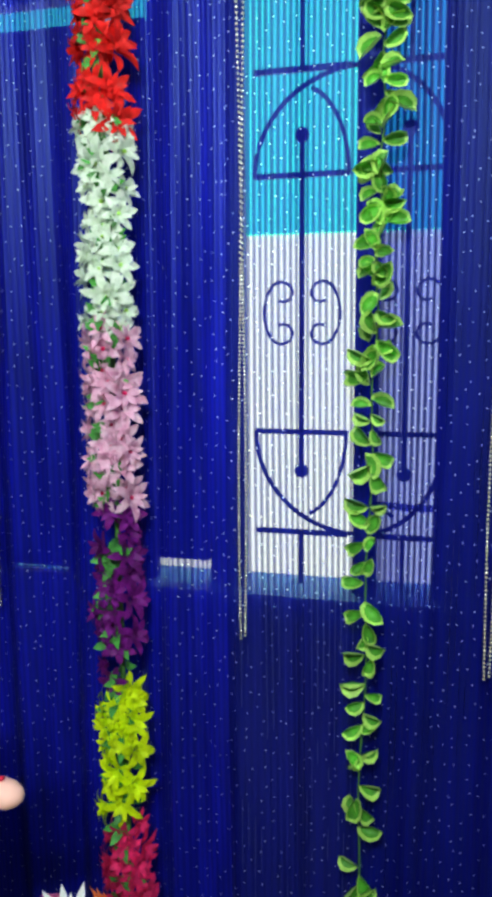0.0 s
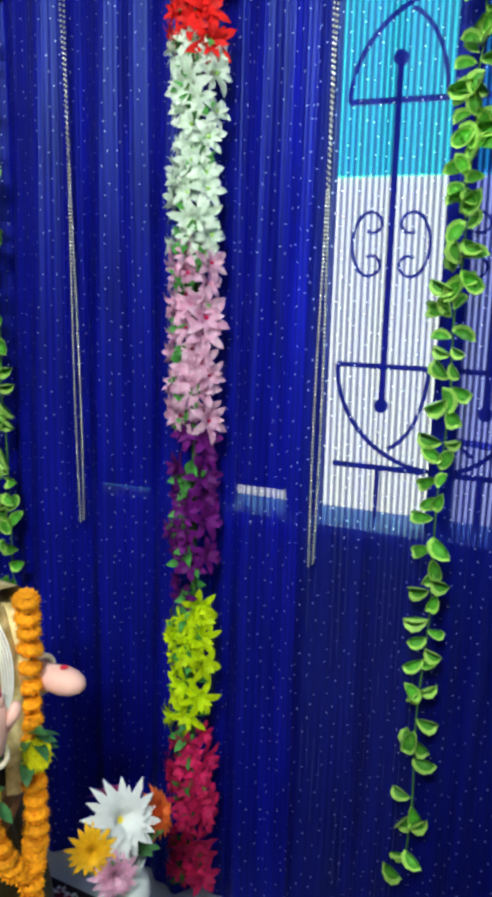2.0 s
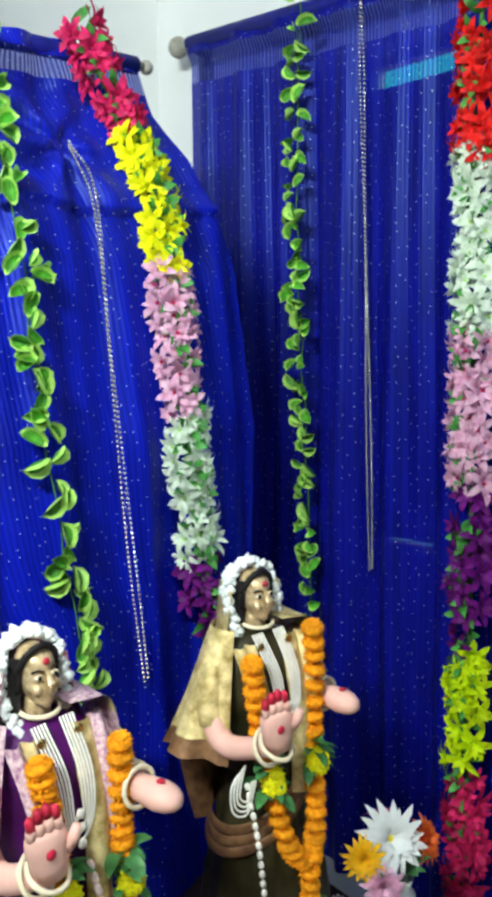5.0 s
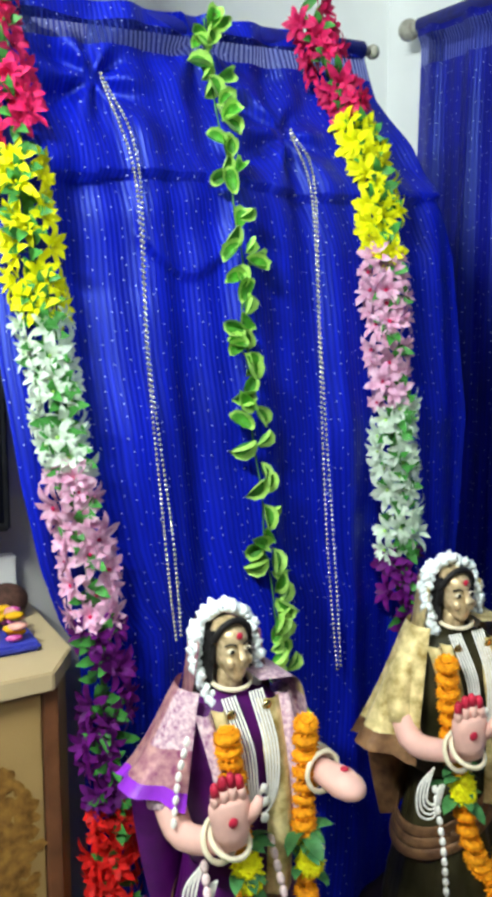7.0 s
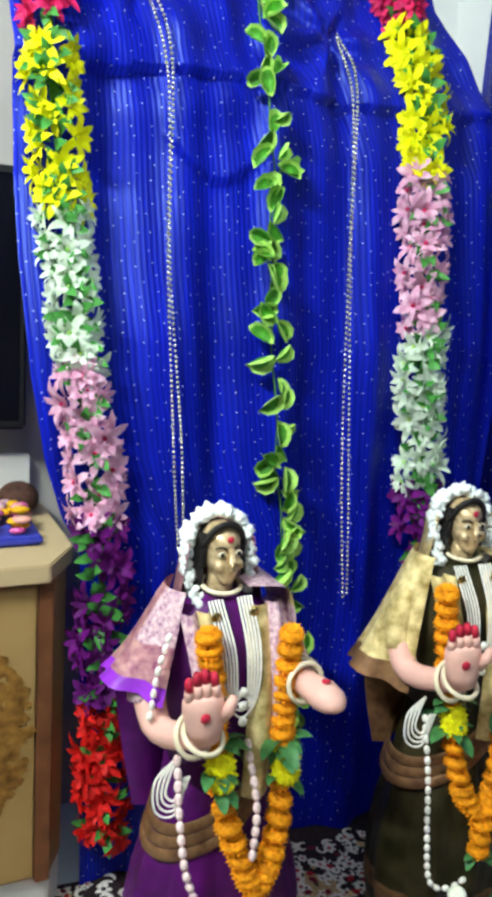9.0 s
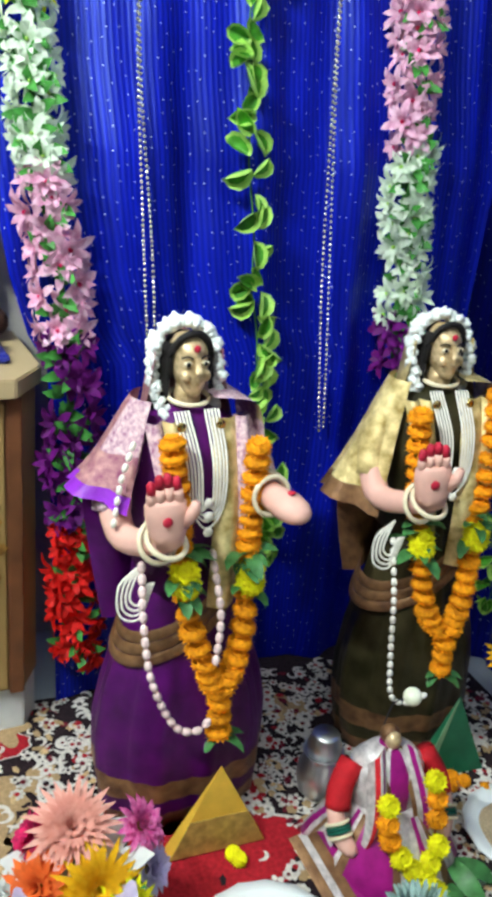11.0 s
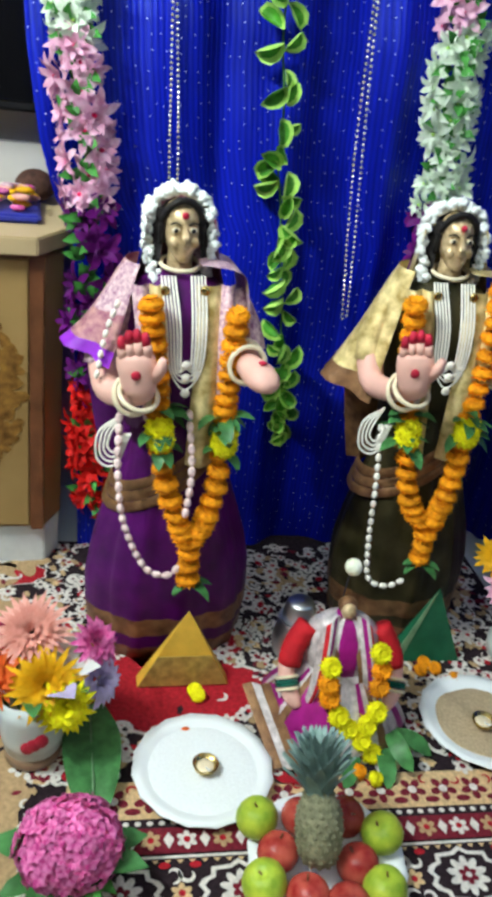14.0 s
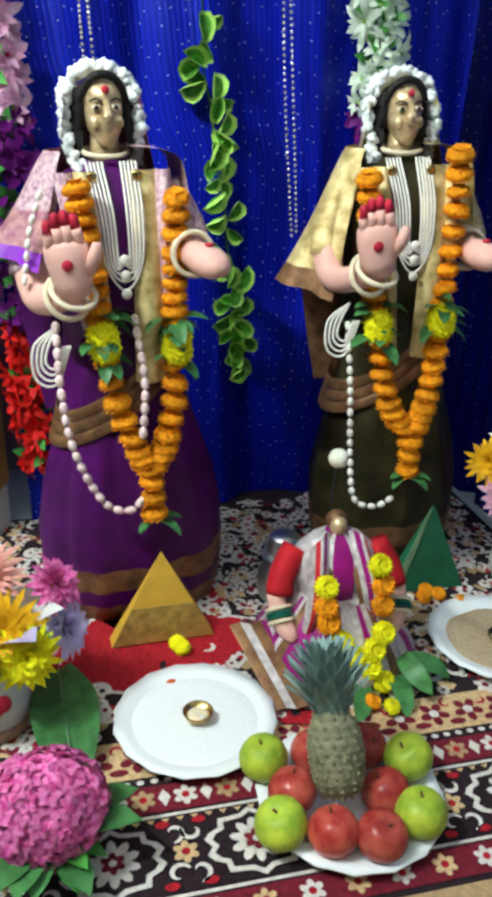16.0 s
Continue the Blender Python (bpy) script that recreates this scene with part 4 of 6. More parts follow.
    # bangles
    for c, d, r in ((wrist + Vector((-0.004, -0.002, -0.004)), (0.5, 0.2, 0.8), 0.035), (wrist + Vector((-0.026, -0.010, -0.014)), (0.8, 0.3, 0.4), 0.036), (hold + Vector((0.004, 0, 0)), (1, 0.1, 0.1), 0.035), (hold + Vector((-0.018, 0, 0)), (1, 0, 0.1), 0.035), (hold + Vector((-0.032, 0, 0)), (1, 0, 0.1), 0.034)):
        m = Matrix.Translation(c) @ facing(d)
        tube(bm, [m @ Vector((r * math.cos(2 * math.pi * k / 20), r * math.sin(2 * math.pi * k / 20), 0)) for k in range(20)], 0.005, 6, 8, closed=True)
    # neck, head and hair
    tube(bm, [(0.0, 0, 0.83), (0.005, 0, 0.885)], [0.026, 0.022], 12, 4)
    rings = []
    for z, rx, ry, cx in ((0.866, 0.008, 0.008, 0.034), (0.871, 0.018, 0.014, 0.027), (0.880, 0.030, 0.020, 0.020), (0.892, 0.037, 0.026, 0.015), (0.905, 0.041, 0.029, 0.012), (0.916, 0.040, 0.031, 0.010), (0.928, 0.038, 0.031, 0.008), (0.940, 0.041, 0.032, 0.006), (0.953, 0.038, 0.030, 0.003), (0.963, 0.029, 0.023, 0.0), (0.970, 0.014, 0.013, 0.0)):
        rings.append(ring(cx, 0, z, rx, ry, 28))
    loft(bm, rings, 4)
    for sy in (-1, 1):
        blob(bm, (0.040, 0.017 * sy, 0.903), (0.012, 0.011, 0.011), 4, 10, 7)
    tube(bm, [(0.05, 0, 0.935), (0.060, 0, 0.912), (0.063, 0, 0.903), (0.055, 0, 0.899)], [0.004, 0.006, 0.008, 0.005], 8, 4)
    blob(bm, (0.049, 0, 0.951), (0.004, 0.0065, 0.0065), 7, 8, 6)
    for sy in (-1, 1):
        blob(bm, (0.0455, 0.0155 * sy, 0.925), (0.005, 0.0085, 0.005), 8, 10, 6)
        blob(bm, (0.049, 0.0155 * sy, 0.925), (0.0035, 0.0042, 0.0042), 6, 8, 5)
        tube(bm, spline([(0.0485, 0.007 * sy, 0.934), (0.047, 0.016 * sy, 0.9385), (0.040, 0.025 * sy, 0.934)], 6), 0.0016, 6, 6)
        fr = [[(0.012 - 0.02 * k / 3, sy * (0.030 + 0.022 * k / 3 + 0.012 * f), 0.955 - 0.15 * f) for k in range(4)] for f in (0, 0.25, 0.5, 0.75, 1)]
        loft(bm, fr, 6, close=False)
    blob(bm, (0.0465, 0, 0.8835), (0.004, 0.0085, 0.0035), 7, 8, 5)
    blob(bm, (-0.02, 0, 0.924), (0.043, 0.042, 0.046), 6, 16, 10)
    # hairline over the brow
    tube(bm, spline([(0.008, -0.036, 0.895), (0.018, -0.036, 0.937), (0.028, -0.022, 0.964), (0.031, 0.0, 0.973), (0.028, 0.022, 0.964), (0.018, 0.036, 0.937), (0.008, 0.036, 0.895)], 24), 0.0065, 8, 6)
    # earrings and necklace base
    tube(bm, [(0.036 * math.cos(a) + 0.01, 0.036 * math.sin(a), 0.858 - 0.006 * math.cos(a)) for a in (2 * math.pi * k / 24 for k in range(24))], 0.0045, 6, 8, closed=True)
    ob = part("statue", bm, mats)
    ob.matrix_world = stance
    return tagged(ob, label, "statue", "festival statues")


SL, SR = Vector((-0.705, 0.772, 0.004)), Vector((-0.715, 1.31, 0.005))
STANCE = {"purple": Matrix.Translation(SL) @ pose(0, 0, 0, 2.2, 0, 0) @ Matrix.Scale(0.955, 4), "olive": Matrix.Translation(SR) @ pose(0, 0, 0, 2.8, 0, 0) @ pose(0, 0, 0, 0, 0, -10) @ Matrix.Scale(0.965, 4)}
statue(STANCE["purple"], M_PURPLE, M_MAUVE, M_PURPLE2, M_PURPLE, M_LILAC, "festival statue in a purple silk sari with mauve brocade cape", (0.172, -0.096, 0.720), (0.170, 0.122, 0.700), 0.15)
statue(STANCE["olive"], M_OLIVE, M_ZARI, M_ZARI2, M_OLIVE, M_ZARI, "festival statue in an olive silk sari with gold brocade cape", (0.204, -0.098, 0.730), (0.140, 0.118, 0.682), 0.235, True)


def worn(at):
    """The pose of what a statue wears, in the statue's own size."""
    return STANCE["purple" if at is SL else "olive"]


def jasmine_crown(at):
    t = thing("jasmine_crown", worn(at), "string of white jasmine buds round the statue's head", "flower string", "jasmine strings")
    r2 = random.Random(int(at[1] * 100))
    bm0 = bmesh.new()
    blob(bm0, (0, 0, 0.003), (0.0056, 0.0056, 0.0045), 0, 7, 5)
    for v in bm0.verts:
        v.co *= 1 + 0.25 * math.sin(5 * math.atan2(v.co.y, v.co.x))
    me = mesh_of("bud", bm0, [M_JASMINE])
    for k in range(290):
        f = r2.random()
        a = math.pi * (-0.30 + 1.60 * f)
        drop = max(0.0, abs(f - 0.5) - 0.28)
        c = Vector((0.002 - 0.03 * math.sin(math.pi * f) + r2.uniform(-0.014, 0.014), -0.047 * math.cos(a) * (1 + drop), 0.932 + 0.040 * math.sin(a) - 0.30 * drop))
        d = Vector((0.5 + r2.uniform(-0.3, 0.4), -math.cos(a), max(-0.2, math.sin(a)) + r2.uniform(-0.3, 0.4))).normalized()
        place("bud", me, t, Matrix.Translation(c + d * r2.uniform(0.002, 0.014)) @ facing(d, r2.uniform(0, 360)) @ Matrix.Scale(r2.uniform(1.2, 1.9), 4))


jasmine_crown(SL)
jasmine_crown(SR)

# ---- marigold garlands, pearls and shells on the statues ----


def marigold_mesh(material):
    bm = bmesh.new()
    for k, (r, z) in enumerate(((0.0235, -0.002), (0.0235, 0.003), (0.021, 0.008), (0.016, 0.012))):
        petals(bm, 16 - 2 * k, r * 0.72, 0.0095, 0.05, 0, 0.05 + 0.18 * k, k * 0.4, z - 0.003, 0.36, seg=2, point=0.3)
    blob(bm, (0, 0, 0.002), (0.0205, 0.0205, 0.011), 0, 12, 6)
    return mesh_of("marigold", bm, [material])


MARI, MARIY = marigold_mesh(M_MARI), marigold_mesh(M_MARIY)
bm = bmesh.new()
petals(bm, 1, 0.075, 0.032, 0.3, 0, 0.1, 0, inner=0.0, seg=5)
BETEL = mesh_of("leaf", bm, [M_BETEL])


def marigolds(at, left, right, tail, label, seed):
    """left, right, tail: lines of (y, z) on the statue's front, with x found from the body."""
    t = thing("marigold_garland", worn(at), label, "garland", "marigold garlands")
    r2 = random.Random(seed)

    def front(y, z):
        return 0.115 + 0.05 * max(0.0, min(1.0, (0.62 - z) / 0.3))

    def run(line, n, yellow):
        P = spline([(front(y, z), y, z) for y, z in line], n)
        for k, p in enumerate(P):
            d = Vector((r2.uniform(-0.1, 0.35), r2.uniform(-0.25, 0.25), 1.0)).normalized()
            if k in yellow:
                place("yellow_marigold", MARIY, t, Matrix.Translation(p + Vector((0.014, 0, 0))) @ facing((1, 0, 0.75), r2.uniform(0, 360)) @ Matrix.Diagonal((1.32, 1.32, 1.4, 1)))
                for s in range(6):
                    place("leaf", BETEL, t, Matrix.Translation(p + Vector((-0.004, 0, r2.choice((-0.022, 0.024))))) @ pose(0, 0, 0, r2.uniform(-20, 20), r2.uniform(-10, 45), r2.uniform(-95, 95)) @ Matrix.Scale(r2.uniform(0.6, 0.95), 4))
            else:
                place("marigold", MARI, t, Matrix.Translation(p) @ facing(d, r2.uniform(0, 360)) @ Matrix.Diagonal((1.14, 1.14, 1.1, 1)) @ Matrix.Scale(r2.uniform(0.95, 1.08), 4))

    run(left, 19, (9, 10))
    run(right, 19, (9, 10))
    run(tail, 3, ())
    for s in range(5):
        y, z = tail[-1]
        place("leaf", BETEL, t, Matrix.Translation((front(y, z), y, z - 0.012)) @ pose(0, 0, 0, r2.uniform(-15, 15), r2.uniform(0, 40), (-1 if s % 2 else 1) * r2.uniform(40, 95)) @ Matrix.Scale(r2.uniform(0.5, 0.85), 4))


ML = ([(-0.066, 0.81), (-0.060, 0.75), (-0.052, 0.672), (-0.049, 0.61), (-0.046, 0.555), (-0.034, 0.47), (-0.010, 0.39), (0.008, 0.345)], [(0.090, 0.79), (0.086, 0.72), (0.081, 0.65), (0.077, 0.595), (0.074, 0.54), (0.065, 0.46), (0.045, 0.39), (0.024, 0.35)], [(0.013, 0.32), (0.014, 0.29), (0.014, 0.258)])
marigolds(SL, *ML, "orange marigold garland with yellow flowers and leaves on the purple statue", 31)
MR = ([(-0.089, 0.815), (-0.085, 0.74), (-0.078, 0.66), (-0.070, 0.59), (-0.066, 0.545), (-0.058, 0.47), (-0.040, 0.40), (-0.015, 0.36)], [(0.072, 0.85), (0.074, 0.77), (0.068, 0.68), (0.058, 0.60), (0.051, 0.55), (0.045, 0.48), (0.030, 0.41), (0.012, 0.365)], [(0.0, 0.335), (-0.001, 0.305), (-0.003, 0.275)])
marigolds(SR, *MR, "orange marigold garland with yellow flowers and leaves on the olive statue", 37)


def beads_on(name, at, lines, r, material, label, category, group, step, piece, long=1.0):
    t = thing(name, worn(at), label, category, group)
    bm0 = bmesh.new()
    blob(bm0, (0, 0, 0), (r, r, r * long), 0, 8, 6)
    me = mesh_of(piece, bm0, [material])
    for line in lines:
        P = spline(line, 300)
        last = None
        for i, p in enumerate(P):
            if last is None or (p - last).length >= step:
                last = p
                d = (P[min(i + 1, 299)] - P[max(0, i - 1)])
                place(piece, me, t, Matrix.Translation(p) @ facing(d))


for at in (SL, SR):
    lines = []
    for k in range(5):
        w, drop = 0.036 - 0.0062 * k, 0.650 + 0.014 * k
        lines.append([(0.05, -w - 0.004, 0.845), (0.105, -w, 0.77), (0.114, -w * 0.8, 0.69), (0.114, 0, drop), (0.114, w * 0.8, 0.69), (0.105, w, 0.77), (0.05, w + 0.004, 0.845)])
    t = thing("pearl_necklace", worn(at), "long necklace of many white pearl strands", "necklace", "pearl necklaces")
    for k, line in enumerate(lines):
        part("strand", tube(bmesh.new(), spline(line, 50), 0.0021, 6), M_PEARL, t)
    for y, z in ((-0.036, 0.825), (0.036, 0.825), (0, 0.675), (0, 0.645), (0, 0.70)):
        bm = blob(bmesh.new(), (0.118 if z < 0.8 else 0.075, y, z), (0.004, 0.009, 0.009), 0, 10, 6)
        part("pendant", bm, M_BRASS if z > 0.8 else M_PEARL, t)
    # loop of white beads at the waist side
    t = thing("waist_tassel", worn(at), "looped white bead tassel at the waist", "tassel", "bead tassels")
    for k in range(4):
        part("loop", tube(bmesh.new(), spline([(0.11, -0.115, 0.60), (0.12, -0.134 - 0.008 * k, 0.572), (0.125, -0.142 - 0.006 * k, 0.545 - 0.009 * k), (0.13, -0.128, 0.535 - 0.009 * k), (0.125, -0.112 + 0.004 * k, 0.57)], 24), 0.0024, 6), M_PEARL, t)

beads_on("shell_string", SL, [[(0.12, -0.12, 0.60), (0.15, -0.125, 0.50), (0.165, -0.115, 0.40), (0.17, -0.075, 0.30), (0.17, -0.03, 0.275), (0.17, 0.0, 0.30)], [(0.12, 0.01, 0.60), (0.16, 0.012, 0.5), (0.17, 0.0, 0.40)]], 0.0075, M_SHELL, "string of pale pink shell buds down the purple skirt", "bead string", "shell strings", 0.021, "shell", 1.5)
beads_on("shell_string", SR, [[(0.12, -0.12, 0.56), (0.15, -0.12, 0.45), (0.165, -0.12, 0.32), (0.17, -0.11, 0.225), (0.175, -0.07, 0.205), (0.175, -0.035, 0.22)]], 0.0065, M_PEARL, "string of white shell buds down the olive skirt", "bead string", "shell strings", 0.019, "shell", 1.4)

beads_on("shoulder_tassel", SL, [[(0.072, -0.120, 0.800), (0.080, -0.142, 0.745), (0.088, -0.158, 0.672)]], 0.0055, M_PEARL, "white shell tassel dangling from the mauve cape", "tassel", "bead tassels", 0.019, "shell", 1.6)

# ---- the carpet's woven pattern, thin raised yarn on the dark ground ----


class Yarn:
    """Collects flat woven shapes, each a little proud of the ground."""

    def __init__(self):
        self.v, self.f, self.m = [], [], []

    def poly(self, pts, mi, z):
        n = len(self.v)
        self.v += [(x, y, z) for x, y in pts]
        self.f.append(tuple(range(n, n + len(pts))))
        self.m.append(mi)

    def oval(self, u, v, ru, rv, mi, z, turn=0.0, n=12, wave=0.0, k=6):
        c, s = math.cos(turn), math.sin(turn)
        pts = []
        for i in range(n):
            a = 2 * math.pi * i / n
            r = 1 + wave * math.cos(k * a)
            x, y = ru * r * math.cos(a), rv * r * math.sin(a)
            pts.append((u + c * x - s * y, v + s * x + c * y))
        self.poly(pts, mi, z)

    def flower(self, u, v, r, petal, heart, z, count=8, thin=0.3):
        for i in range(count):
            a = 2 * math.pi * i / count
            self.oval(u + 0.6 * r * math.cos(a), v + 0.6 * r * math.sin(a), 0.42 * r, thin * r, petal, z, a, 8)
        self.oval(u, v, 0.32 * r, 0.32 * r, heart, z + 0.0006, 0, 10)

    def scroll(self, u, v, r, mi, z, turn, sweep=4.0, w=0.22):
        n = 12
        a, b = [], []
        for i in range(n + 1):
            f = i / n
            ang = turn + sweep * f
            q = r * (1 - 0.65 * f)
            ww = r * w * math.sin(math.pi * (0.15 + 0.85 * f))
            a.append((u + (q + ww) * math.cos(ang), v + (q + ww) * math.sin(ang)))
            b.append((u + (q - ww) * math.cos(ang), v + (q - ww) * math.sin(ang)))
        for i in range(n):
            self.poly([a[i], a[i + 1], b[i + 1], b[i]], mi, z)

    def done(self, name, label):
        me = bpy.data.meshes.new(name)
        me.from_pydata(self.v, [], self.f)
        for mm in (M_YWHITE, M_YRED, M_YMAROON, M_YTAN, M_YCREAM, M_YBLACK):
            me.materials.append(mm)
        for p, i in zip(me.polygons, self.m):
            p.material_index = i
        ob = place(name, me, carpet, Matrix())
        return tagged(ob, label, kind="stuff")


WHITE, RED, MAROON, TAN, CREAM, BLACK = range(6)
rnd = random.Random(77)
Y = Yarn()
V1 = 1.25
# bands of the border, along v
for u0, u1, mi in ((0.695, 0.772, CREAM), (0.79, 0.838, MAROON), (0.842, 0.847, WHITE), (0.968, 0.973, WHITE), (0.976, 1.02, MAROON), (1.03, 1.55, TAN)):
    Y.poly([(u0, 0.24), (u1, 0.24), (u1, V1), (u0, V1)], mi, 0.0)
v = 0.26
k = 0
while v < V1:
    Y.flower(0.735, v, 0.026, MAROON, WHITE, 0.0006, 5)
    Y.scroll(0.715, v + 0.03, 0.012, RED, 0.0006, rnd.uniform(0, 6))
    Y.oval(0.757, v + 0.032, 0.007, 0.014, MAROON, 0.0006)
    Y.flower(0.814, v, 0.018, WHITE if k % 2 else TAN, RED, 0.0006, 6)
    Y.flower(0.998, v + 0.01, 0.017, WHITE if k % 2 else CREAM, RED, 0.0006, 6)
    Y.poly([(0.799, v + 0.03), (0.813, v + 0.021), (0.83, v + 0.03), (0.813, v + 0.039)], WHITE, 0.0006)
    for q in range(3):
        Y.oval(0.781, v + 0.02 * q, 0.005, 0.006, WHITE, 0.0004, 0, 6)
        Y.poly([(0.85, v + 0.02 * q), (0.857, v + 0.02 * q + 0.006), (0.85, v + 0.02 * q + 0.012)], CREAM, 0.0004)
    v += 0.06
    k += 1
for k in range(5):
    v = 0.33 + 0.19 * k
    Y.oval(0.908, v, 0.05, 0.066, WHITE, 0.0003, 0, 28, 0.10, 10)
    Y.oval(0.908, v, 0.042, 0.056, BLACK, 0.0007, 0, 28, 0.10, 10)
    Y.flower(0.908, v, 0.036, WHITE, MAROON, 0.0011, 10, 0.2)
    Y.flower(0.908, v, 0.017, MAROON, WHITE, 0.0019, 6)
    for sv in (-1, 1):
        for su in (-1, 1):
            Y.scroll(0.908 + su * 0.032, v + sv * 0.082, 0.016, WHITE, 0.0006, su + sv, 4.5)
            Y.oval(0.908 + su * 0.048, v + sv * 0.07, 0.006, 0.01, RED, 0.0006)
    Y.flower(0.908, v + 0.095, 0.018, CREAM, RED, 0.0006, 6)
# red lobed fields
for u, v, ru, rv in ((0.47, 0.42, 0.115, 0.215), (0.08, 0.085, 0.045, 0.075), (0.665, 0.66, 0.05, 0.07), (0.30, 0.46, 0.12, 0.14), (0.05, 1.05, 0.05, 0.12), (0.52, 1.10, 0.09, 0.12), (0.30, 0.95, 0.06, 0.09)):
    Y.oval(u, v, ru * 1.06, rv * 1.06, WHITE, 0.0, 0, 40, 0.05, 10)
    Y.oval(u, v, ru, rv, RED, 0.0005, 0, 40, 0.05, 10)
# tan leaf sprays along the near edge
for u, v, r in ((0.10, 0.04, 0.055), (0.22, 0.075, 0.06), (0.34, 0.05, 0.05), (0.45, 0.10, 0.055), (0.57, 0.075, 0.06), (0.66, 0.13, 0.05), (0.75, 0.10, 0.065), (0.86, 0.16, 0.06), (0.95, 0.10, 0.06), (0.20, 0.17, 0.035), (0.02, 0.10, 0.05), (0.33, 0.14, 0.04), (0.52, 0.17, 0.05), (0.62, 0.30, 0.05), (0.64, 0.52, 0.04), (0.60, 0.82, 0.05), (0.20, 1.0, 0.06), (0.45, 0.95, 0.05), (0.10, 0.75, 0.05), (0.12, 1.17, 0.06)):
    if v < 0.2:
        r *= 1.25
    Y.oval(u, v, r, r * 0.75, TAN, 0.0009, rnd.uniform(0, 3), 30, 0.16, 5)
    Y.oval(u + r * 0.7, v + 0.02, r * 0.5, r * 0.28, TAN, 0.0011, rnd.uniform(0, 3), 14)
for u, v in ((0.40, 0.035), (0.52, 0.03), (0.63, 0.045), (0.72, 0.03), (0.83, 0.055), (0.93, 0.03), (0.28, 0.03), (0.66, 0.20), (0.78, 0.20)):
    Y.oval(u, v, 0.036, 0.036, WHITE, 0.0013, 0, 24, 0.10, 8)
    Y.oval(u, v, 0.028, 0.028, MAROON, 0.0017, 0, 24, 0.12, 8)
    Y.flower(u, v, 0.020, WHITE, RED, 0.0021, 8)
# crowded small motifs of the field
for k in range(3600):
    u, v = rnd.uniform(-0.05, 0.69) if rnd.random() < 0.86 else rnd.uniform(0.70, 1.02), rnd.uniform(0.01, V1)
    if u > 0.69 and v > 0.23:
        continue
    inred = ((u - 0.47) / 0.11) ** 2 + ((v - 0.42) / 0.20) ** 2 < 1
    if inred and rnd.random() < 0.96:
        continue
    if v < 0.17 and rnd.random() < 0.72:
        continue
    z = 0.0014 + 0.0008 * rnd.random()
    q = rnd.random()
    if q < 0.34:
        Y.scroll(u, v, rnd.uniform(0.010, 0.022), WHITE, z, rnd.uniform(0, 6.28), rnd.uniform(2.5, 5), 0.26)
    elif q < 0.60:
        Y.flower(u, v, rnd.uniform(0.010, 0.020), WHITE, rnd.choice((RED, MAROON, BLACK)), z, rnd.choice((5, 6, 8)))
    elif q < 0.74:
        Y.oval(u, v, rnd.uniform(0.006, 0.014), rnd.uniform(0.004, 0.009), rnd.choice((MAROON, RED)), z, rnd.uniform(0, 3), 10, 0.15, 4)
    elif q < 0.88:
        Y.oval(u, v, rnd.uniform(0.008, 0.018), rnd.uniform(0.005, 0.012), rnd.choice((CREAM, TAN)), z, rnd.uniform(0, 3), 12, 0.2, 5)
    else:
        Y.oval(u, v, rnd.uniform(0.006, 0.014), rnd.uniform(0.004, 0.008), BLACK, z, rnd.uniform(0, 3), 10, 0.2, 5)
Y.done("woven_pattern", "white, red, tan and maroon woven flowers and bands")

# ---- offerings on the carpet ----
Z = 0.0025


def pyramid(name, at, yaw, width, height, face, band, label):
    """A cloth folded into a flat triangular tent with a woven border."""
    t = thing(name, Matrix.Translation(at) @ pose(0, 0, 0, 0, 0, yaw), label, "folded cloth")
    d = 0.016

    def tri(z0, z1, x, off):
        w0, w1 = width / 2 * (1 - z0 / height), width / 2 * (1 - z1 / height)
        return [(x * (1 - z0 / height) + off, -w0, z0), (x * (1 - z0 / height) + off, w0, z0), (x * (1 - z1 / height) + off, w1, z1), (x * (1 - z1 / height) + off, -w1, z1)]

    bm = bmesh.new()
    a = [bm.verts.new(p) for p in ((d, -width / 2, 0), (d, width / 2, 0), (-d, width / 2, 0), (-d, -width / 2, 0), (0, 0, height))]
    for f in ((0, 1, 4), (1, 2, 4), (2, 3, 4), (3, 0, 4), (3, 2, 1, 0)):
        bm.faces.new([a[i] for i in f])
    part("fold", bm, face, t, smooth=False)
    return t, d


t, d = pyramid("cloth_pyramid", (-0.538, 0.784, Z), -3.7, 0.186, 0.178, M_GOLDPAPER, M_GOLDBAND, "mustard gold cloth folded into a pyramid with woven border")
bm = bmesh.new()
H, W = 0.178, 0.186
for k, (z0, z1) in enumerate(((0.002, 0.072),)):
    vs = [bm.verts.new((d * (1 - z / H) + 0.0022, s * W / 2 * (1 - z / H) * 0.99, z)) for z, s in ((z0, -1), (z0, 1), (z1, 1), (z1, -1))]
    back = [bm.verts.new((d * (1 - z / H) + 0.0002, s * W / 2 * (1 - z / H) * 0.99, z)) for z, s in ((z0, -1), (z0, 1), (z1, 1), (z1, -1))]
    bm.faces.new(vs)
    for i in range(4):
        bm.faces.new((vs[i], vs[(i + 1) % 4], back[(i + 1) % 4], back[i]))
part("border", bm, M_GOLDBAND, t, "duller woven gold border", False)

